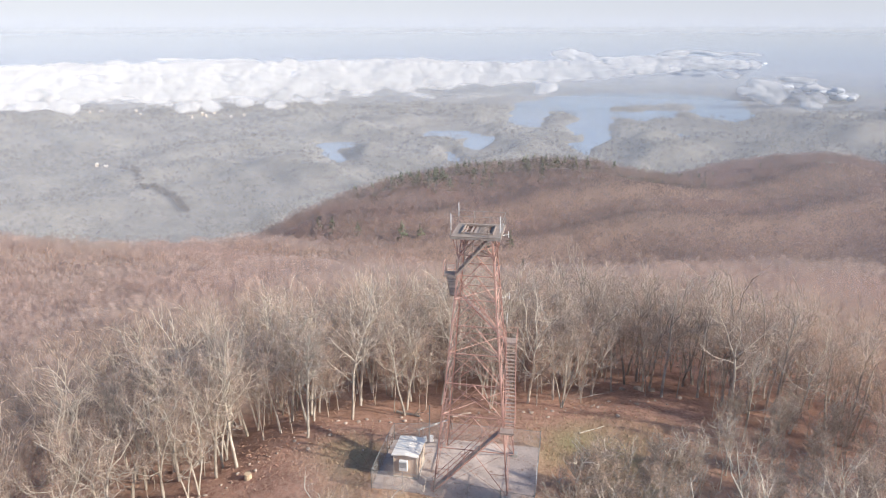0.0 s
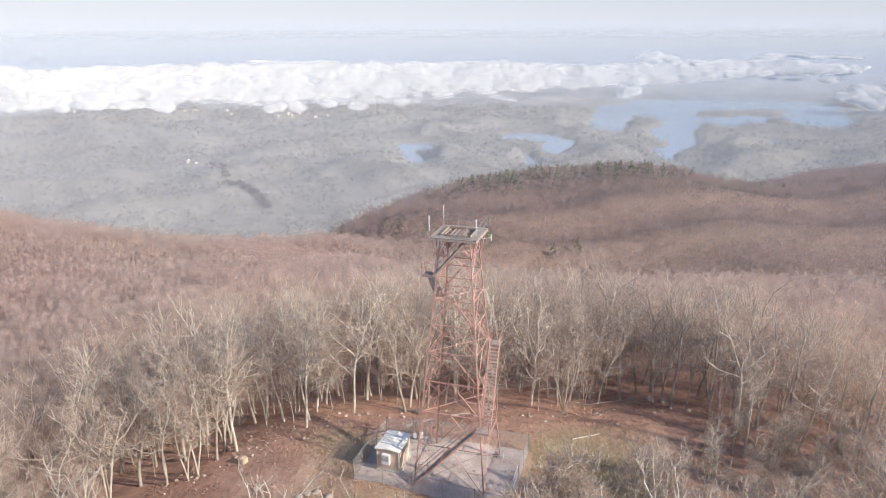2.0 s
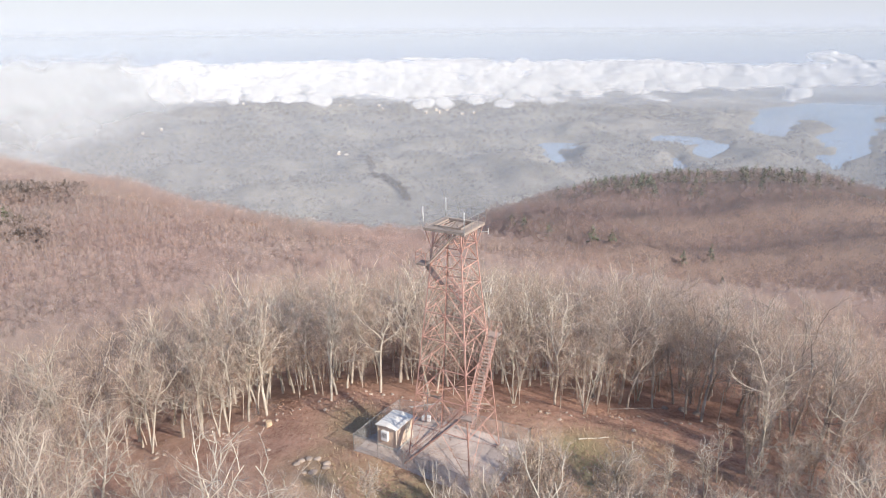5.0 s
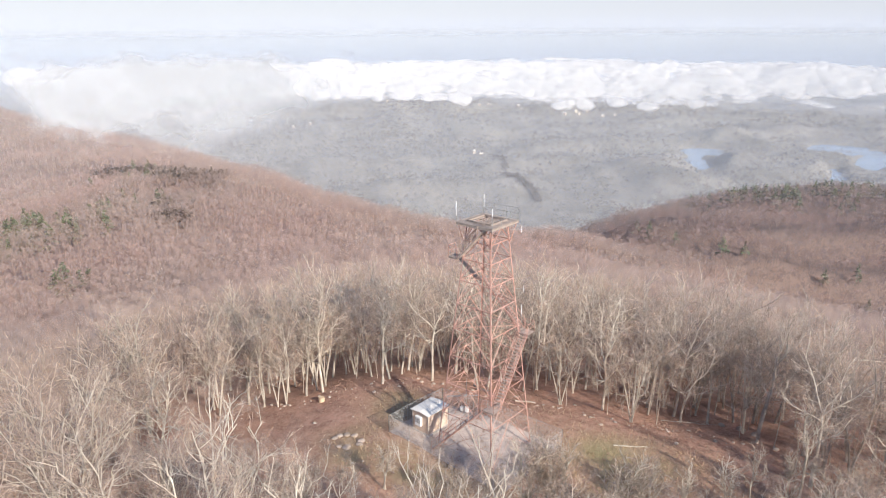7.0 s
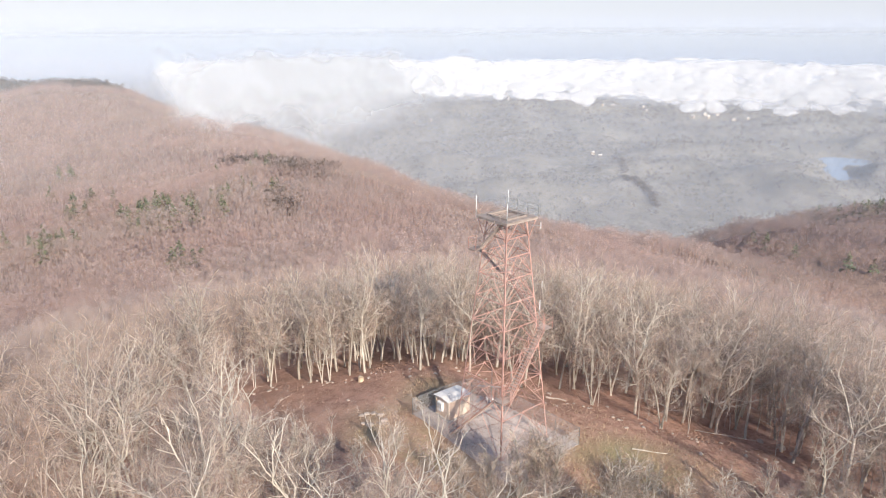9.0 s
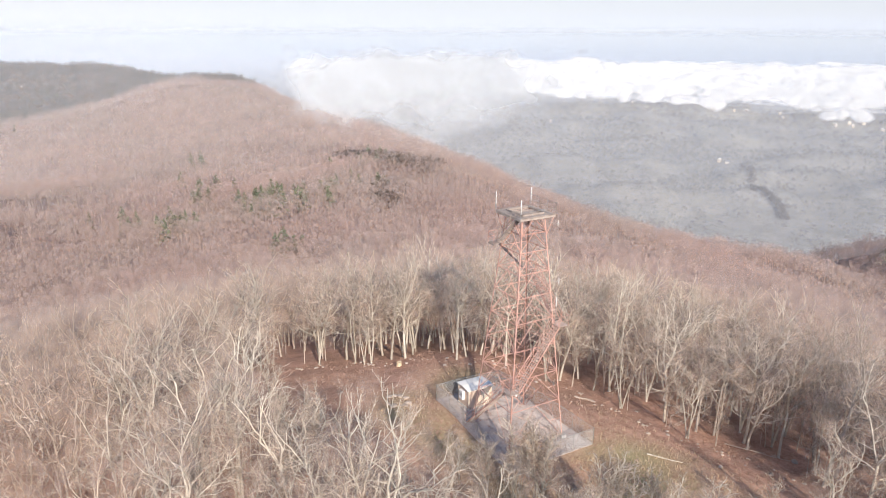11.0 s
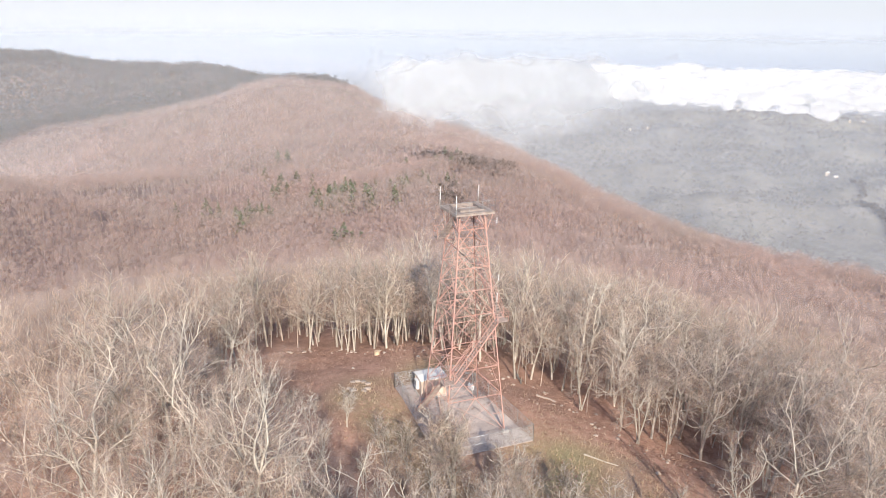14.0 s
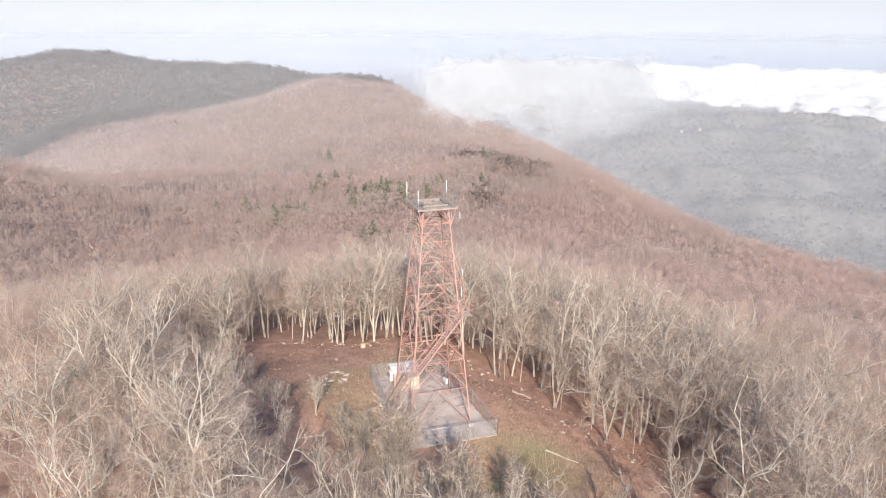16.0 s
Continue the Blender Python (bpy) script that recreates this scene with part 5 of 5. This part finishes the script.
# ---- clouds and haze ----
def puff_cloud(name, label, puffs):
    """A bank of billows: each puff is (x, y, z, radius, flatness)."""
    bm = bmesh.new()
    bmesh.ops.create_icosphere(bm, subdivisions=3, radius=1.0)
    bm.verts.ensure_lookup_table()
    tv = np.array([v.co for v in bm.verts])
    tf = np.array([[v.index for v in f.verts] for f in bm.faces])
    bm.free()
    out = []
    for x, y, z, r, flat in puffs:
        v = tv * r
        s = v + (x, y, z)
        k = 1 + 0.20 * wave(s[:, 0] + s[:, 2], s[:, 1] - s[:, 2], r * 0.20, 1.0) + 0.11 * wave(s[:, 0] - s[:, 2], s[:, 1] + 2 * s[:, 2], r * 0.08, 4.0)
        v = v * k[:, None] * (1, 1, flat)
        out.append((v + (x, y, z), tf))
    thing(name, label, "cloud", kind="structure", data=smooth(raw_mesh(name, *joined(out), CLOUD)))


def polar(az, r):
    return -math.sin(radians(az)) * r, math.cos(radians(az)) * r


def bank_span(az):
    """Elevations of the bank's top and foot, in degrees, by bearing."""
    top = np.interp(az, [-22, -18.5, -15.5, -9.6, -1, 4.3, 12, 21, 36, 50, 62], [-2.6, -2.55, -2.5, -2.7, -3.0, -2.7, -2.75, -2.75, -2.8, -2.9, -2.9])
    foot = np.interp(az, [-22, -18.8, -15.6, -9.7, -5, -1, 3.5, 8.6, 12, 20, 28, 36, 45, 50, 62], [-3.1, -3.25, -3.3, -4.0, -4.4, -4.5, -5.0, -5.3, -6.2, -6.4, -6.1, -5.7, -5.3, -4.9, -4.2])
    return top, foot


def bank():
    puffs = []
    for _ in range(330):
        az = rng.uniform(-21, 62)
        top, foot = bank_span(az)
        f = rng.random()
        r = 2800 + 260 * f
        size = float(rng.uniform(16, 40)) * min(1.0, (foot - top) / -2.6 + 0.25)
        el = foot + (top - foot) * (0.45 + 0.35 * f)
        puffs.append((*polar(az, r), 36 + r * math.tan(radians(el)) - size * 0.2, size, rng.uniform(0.4, 0.55)))
    return puffs


puff_cloud("cloud_bank", "bright white bank of low cloud lying over the valley", bank())
puff_cloud("low_cloud", "small ragged white cloud over the lake shore",
           [(*polar(rng.uniform(-27, -20.5), 2560 + rng.uniform(-40, 60)), rng.uniform(-190, -158), rng.uniform(12, 26), 0.45) for _ in range(44)])
puff_cloud("far_cloud", "distant flat white cloud layer behind the hills",
           [(*polar(rng.uniform(60, 100), rng.uniform(3500, 4100)), rng.uniform(-165, -130), rng.uniform(40, 90), 0.22) for _ in range(110)])


def curtain(name, label, r, a0, a1, z0, z1, material, strength, cx=0.0, cy=0.0, n=72, rows=10, wob=0.0, category="haze", lean=0.0):
    """A curved sheet of mist, leaning back by lean metres a metre, whose thickness dies away towards its edges."""
    az, zz = np.radians(np.linspace(a0, a1, n)), np.linspace(z0, z1, rows)
    A, Z = np.meshgrid(az, zz, indexing="ij")
    R = r + lean * (Z - z0) + wob * np.sin(A * 37) + wob * 0.5 * np.sin(Z * 0.05)
    verts = np.stack([cx - np.sin(A) * R, cy + np.cos(A) * R, Z], -1).reshape(-1, 3)
    i, j = np.meshgrid(np.arange(n - 1), np.arange(rows - 1), indexing="ij")
    quads = np.stack([i * rows + j, (i + 1) * rows + j, (i + 1) * rows + j + 1, i * rows + j + 1], -1).reshape(-1, 4)
    me = smooth(raw_mesh(name, verts, quads, material))
    f = (Z - z0) / (z1 - z0)
    return me, A, f, name, label, category, strength


def hang(made, veil):
    me, A, f, name, label, category, strength = made
    at = me.attributes.new("veil", "FLOAT", "POINT")
    at.data.foreach_set("value", (np.clip(veil, -1, 1) * strength).astype(np.float32).ravel())
    ob = thing(name, label, category, kind="structure", data=me)
    ob.visible_shadow = False


# sheets added one behind another, their pale colour washing out the distance
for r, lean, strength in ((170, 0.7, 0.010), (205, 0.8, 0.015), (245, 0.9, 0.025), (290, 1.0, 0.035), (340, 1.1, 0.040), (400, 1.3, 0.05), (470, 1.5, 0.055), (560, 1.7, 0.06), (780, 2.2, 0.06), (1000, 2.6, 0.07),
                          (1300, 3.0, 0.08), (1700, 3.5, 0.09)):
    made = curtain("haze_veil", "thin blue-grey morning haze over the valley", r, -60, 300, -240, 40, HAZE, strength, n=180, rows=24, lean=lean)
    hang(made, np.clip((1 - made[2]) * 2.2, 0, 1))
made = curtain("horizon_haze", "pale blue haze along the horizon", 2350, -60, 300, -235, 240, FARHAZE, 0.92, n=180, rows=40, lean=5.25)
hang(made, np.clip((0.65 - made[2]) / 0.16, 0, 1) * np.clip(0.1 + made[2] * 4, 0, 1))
# added sheet that tones the sky above the horizon
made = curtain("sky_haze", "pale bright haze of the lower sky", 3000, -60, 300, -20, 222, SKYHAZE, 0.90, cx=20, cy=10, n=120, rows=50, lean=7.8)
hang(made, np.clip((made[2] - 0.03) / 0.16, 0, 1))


def billows(az, el, blobs):
    """How deep each bearing and elevation lies in a heap of rounded billows: 1 at a billow's heart, 0 at its rim, below 0 outside."""
    deep = np.full(az.shape, -2.0)
    for a, e, ra, re in blobs:
        near = np.abs(az - a) < ra * 1.8
        deep[near] = np.maximum(deep[near], 1 - ((az[near] - a) / ra) ** 2 - ((el[near] - e) / re) ** 2)
    return deep


def bank_blobs(span, a0, a1, step, size=1.0, tatters=0.9):
    """Billows that fill a bank: a solid upper part and a broken foot with hanging tufts."""
    blobs = []
    for az in np.arange(a0, a1, step):
        top, foot = span(az)
        deep = top - foot
        re = min(size * rng.uniform(0.28, 0.55), deep * 0.45)
        blobs.append((az + rng.normal(0, 0.2), top - re * rng.uniform(0.6, 1.0), re * rng.uniform(1.2, 2.2), re))
        for _ in range(2):
            re = min(size * rng.uniform(0.35, 0.7), deep * 0.42)
            blobs.append((az + rng.normal(0, 0.3), top - re - (deep * 0.72 - re) * rng.random(), re * rng.uniform(1.3, 2.2), re))
        if rng.random() < tatters:
            re = min(size * rng.uniform(0.3, 0.5), deep * 0.4)
            blobs.append((az + rng.normal(0, 0.3), foot + re * rng.uniform(0.7, 1.7), re * rng.uniform(1.2, 2.4), re))
    return blobs


def tufts(rows):
    """Small clouds, each a knot of billows."""
    return [(a + rng.normal(0, 0.45) * ra, e + rng.normal(0, 0.4) * re, ra * rng.uniform(0.4, 0.75), re * rng.uniform(0.5, 0.85)) for a, e, ra, re in rows for _ in range(7)]


def fringe(r, blobs, a0, a1, body=0.20, swell=8.0):
    """Soft ragged vapour, bulging towards the valley in billows."""
    lean = 1.3
    made = curtain("cloud_fringe", "soft ragged vapour along the white cloud bank", r, a0 - 2, a1 + 2, -235, 40, FRINGE, 1.0, n=int(9 * (a1 - a0)) + 20, rows=90, category="cloud", lean=lean)
    az, z = np.degrees(made[1]), -235 + 275 * made[2]
    el = np.degrees(np.arctan2(z - 36, r + lean * (z + 235)))
    deep = billows(az, el, blobs)
    out = swell * np.clip(deep, 0, 1).ravel()
    co = np.empty(len(out) * 3, np.float32)
    made[0].vertices.foreach_get("co", co)
    co = co.reshape(-1, 3)
    co[:, :2] *= (1 - out / np.hypot(co[:, 0], co[:, 1]))[:, None]
    made[0].vertices.foreach_set("co", co.ravel())
    deep = np.where(deep > 0, np.minimum(deep * 1.7, 1), deep)
    hang(made, np.minimum(deep, np.minimum((az - a0 + 1) / 2, (a1 + 1 - az) / 2)) * body + 0.06 * wave(az, el * 1.6, 0.5, r * 0.01))


# more added sheets, greying the far ridge and slopes with their colour
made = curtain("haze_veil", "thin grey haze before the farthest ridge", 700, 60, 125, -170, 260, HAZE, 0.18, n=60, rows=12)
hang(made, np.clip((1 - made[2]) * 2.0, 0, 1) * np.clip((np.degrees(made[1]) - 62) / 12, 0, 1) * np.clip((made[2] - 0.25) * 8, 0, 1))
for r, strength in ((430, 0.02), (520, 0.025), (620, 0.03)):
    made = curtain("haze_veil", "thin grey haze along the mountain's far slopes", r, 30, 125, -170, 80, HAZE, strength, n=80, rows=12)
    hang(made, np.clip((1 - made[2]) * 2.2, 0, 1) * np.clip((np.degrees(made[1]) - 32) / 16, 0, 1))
fringe(2060, bank_blobs(bank_span, -19.5, 62, 0.55, 1.0, 0.35) + tufts([(-7.0, -2.4, 1.3, 0.4), (-12.5, -2.8, 2.2, 0.35), (-17.0, -2.75, 2.4, 0.35)]), -21, 63)
fringe(2500, bank_blobs(bank_span, -20.5, 62, 0.5, 0.9) + tufts([(14.8, -6.1, 1.1, 0.5), (4.8, -5.75, 1.3, 0.45), (-5.4, -4.95, 1.1, 0.45), (-18.2, -2.1, 1.8, 0.2), (-15.2, -2.25, 1.3, 0.25), (23, -2.5, 1.3, 0.12), (41, -2.7, 1.4, 0.2), (46, -2.75, 1.6, 0.22)]), -21, 63)
fringe(2200, tufts([(-20.2, -4.35, 1.2, 0.5), (-21.5, -4.6, 1.3, 0.6), (-22.9, -4.8, 1.4, 0.55), (-24.6, -5.1, 1.2, 0.5), (-24.6, -4.3, 1.1, 0.2), (-23.3, -3.8, 1.4, 0.16)]), -29, -17)
fringe(3000, bank_blobs(lambda az: (np.interp(az, [62, 87], [-2.35, -2.05]), np.interp(az, [62, 72, 80, 88], [-3.1, -3.4, -3.1, -2.6])), 62, 100, 0.9, 0.7), 60, 104)


def shoulder_mist(r, seed, left, right):
    """A ragged cloud that rests on the mountain's shoulder: dense above, thinning out down the slope."""
    z0, z1 = 36 - r * math.tan(radians(11.5)), 36 - r * math.tan(radians(0.9))
    made = curtain("mist_patch", "soft white mist drifting over the mountain shoulder", r, right - 5, left + 5, z0, z1, WISP, 1.0, cx=38, cy=9, n=110, rows=60, category="mist")
    az, el = np.degrees(made[1]), np.degrees(np.arctan2(z0 + (z1 - z0) * made[2] - 36, r))
    heap = [(rng.uniform(right + 3.5, left - 2.5), -3.1 - 0.05 * k - 0.4 * rng.random(), rng.uniform(1.3, 2.6), rng.uniform(0.7, 1.2)) for k in range(16)]
    heap += [(rng.uniform(right + 2.5, left - 2), rng.uniform(-6.5, -4.0), rng.uniform(2.0, 3.6), rng.uniform(1.3, 2.0)) for k in range(14)]
    heap += [(rng.uniform(right + 1.5, right + 6), rng.uniform(-9.5, -6.0), rng.uniform(1.6, 2.6), rng.uniform(1.2, 2.0)) for k in range(7)]
    body = sum(np.exp(-1.6 * (((az - a) / ra) ** 2 + ((el - e) / re) ** 2)) for a, e, ra, re in heap) - 0.25 + 0.7 * wave(az, el * 1.3, 1.5, seed + 3) + 0.4 * wave(az, el * 1.3, 0.5, seed + 4)
    up = (-2.05 - el + 0.35 * wave(az, el, 1.1, seed) + 0.14 * wave(az, el, 0.4, seed + 2)) / 0.8
    down = (el + 9.0 + 0.25 * (az - 56) + 0.9 * wave(az, el, 1.6, seed + 5)) / 5.0
    hang(made, np.clip(np.minimum(np.minimum(body, up), np.minimum(down, (left - 1 - az) / 2.5)), -1, 1) * 0.54)


shoulder_mist(600, 1.0, 64.0, 45.5)
shoulder_mist(700, 5.0, 65.5, 46.5)
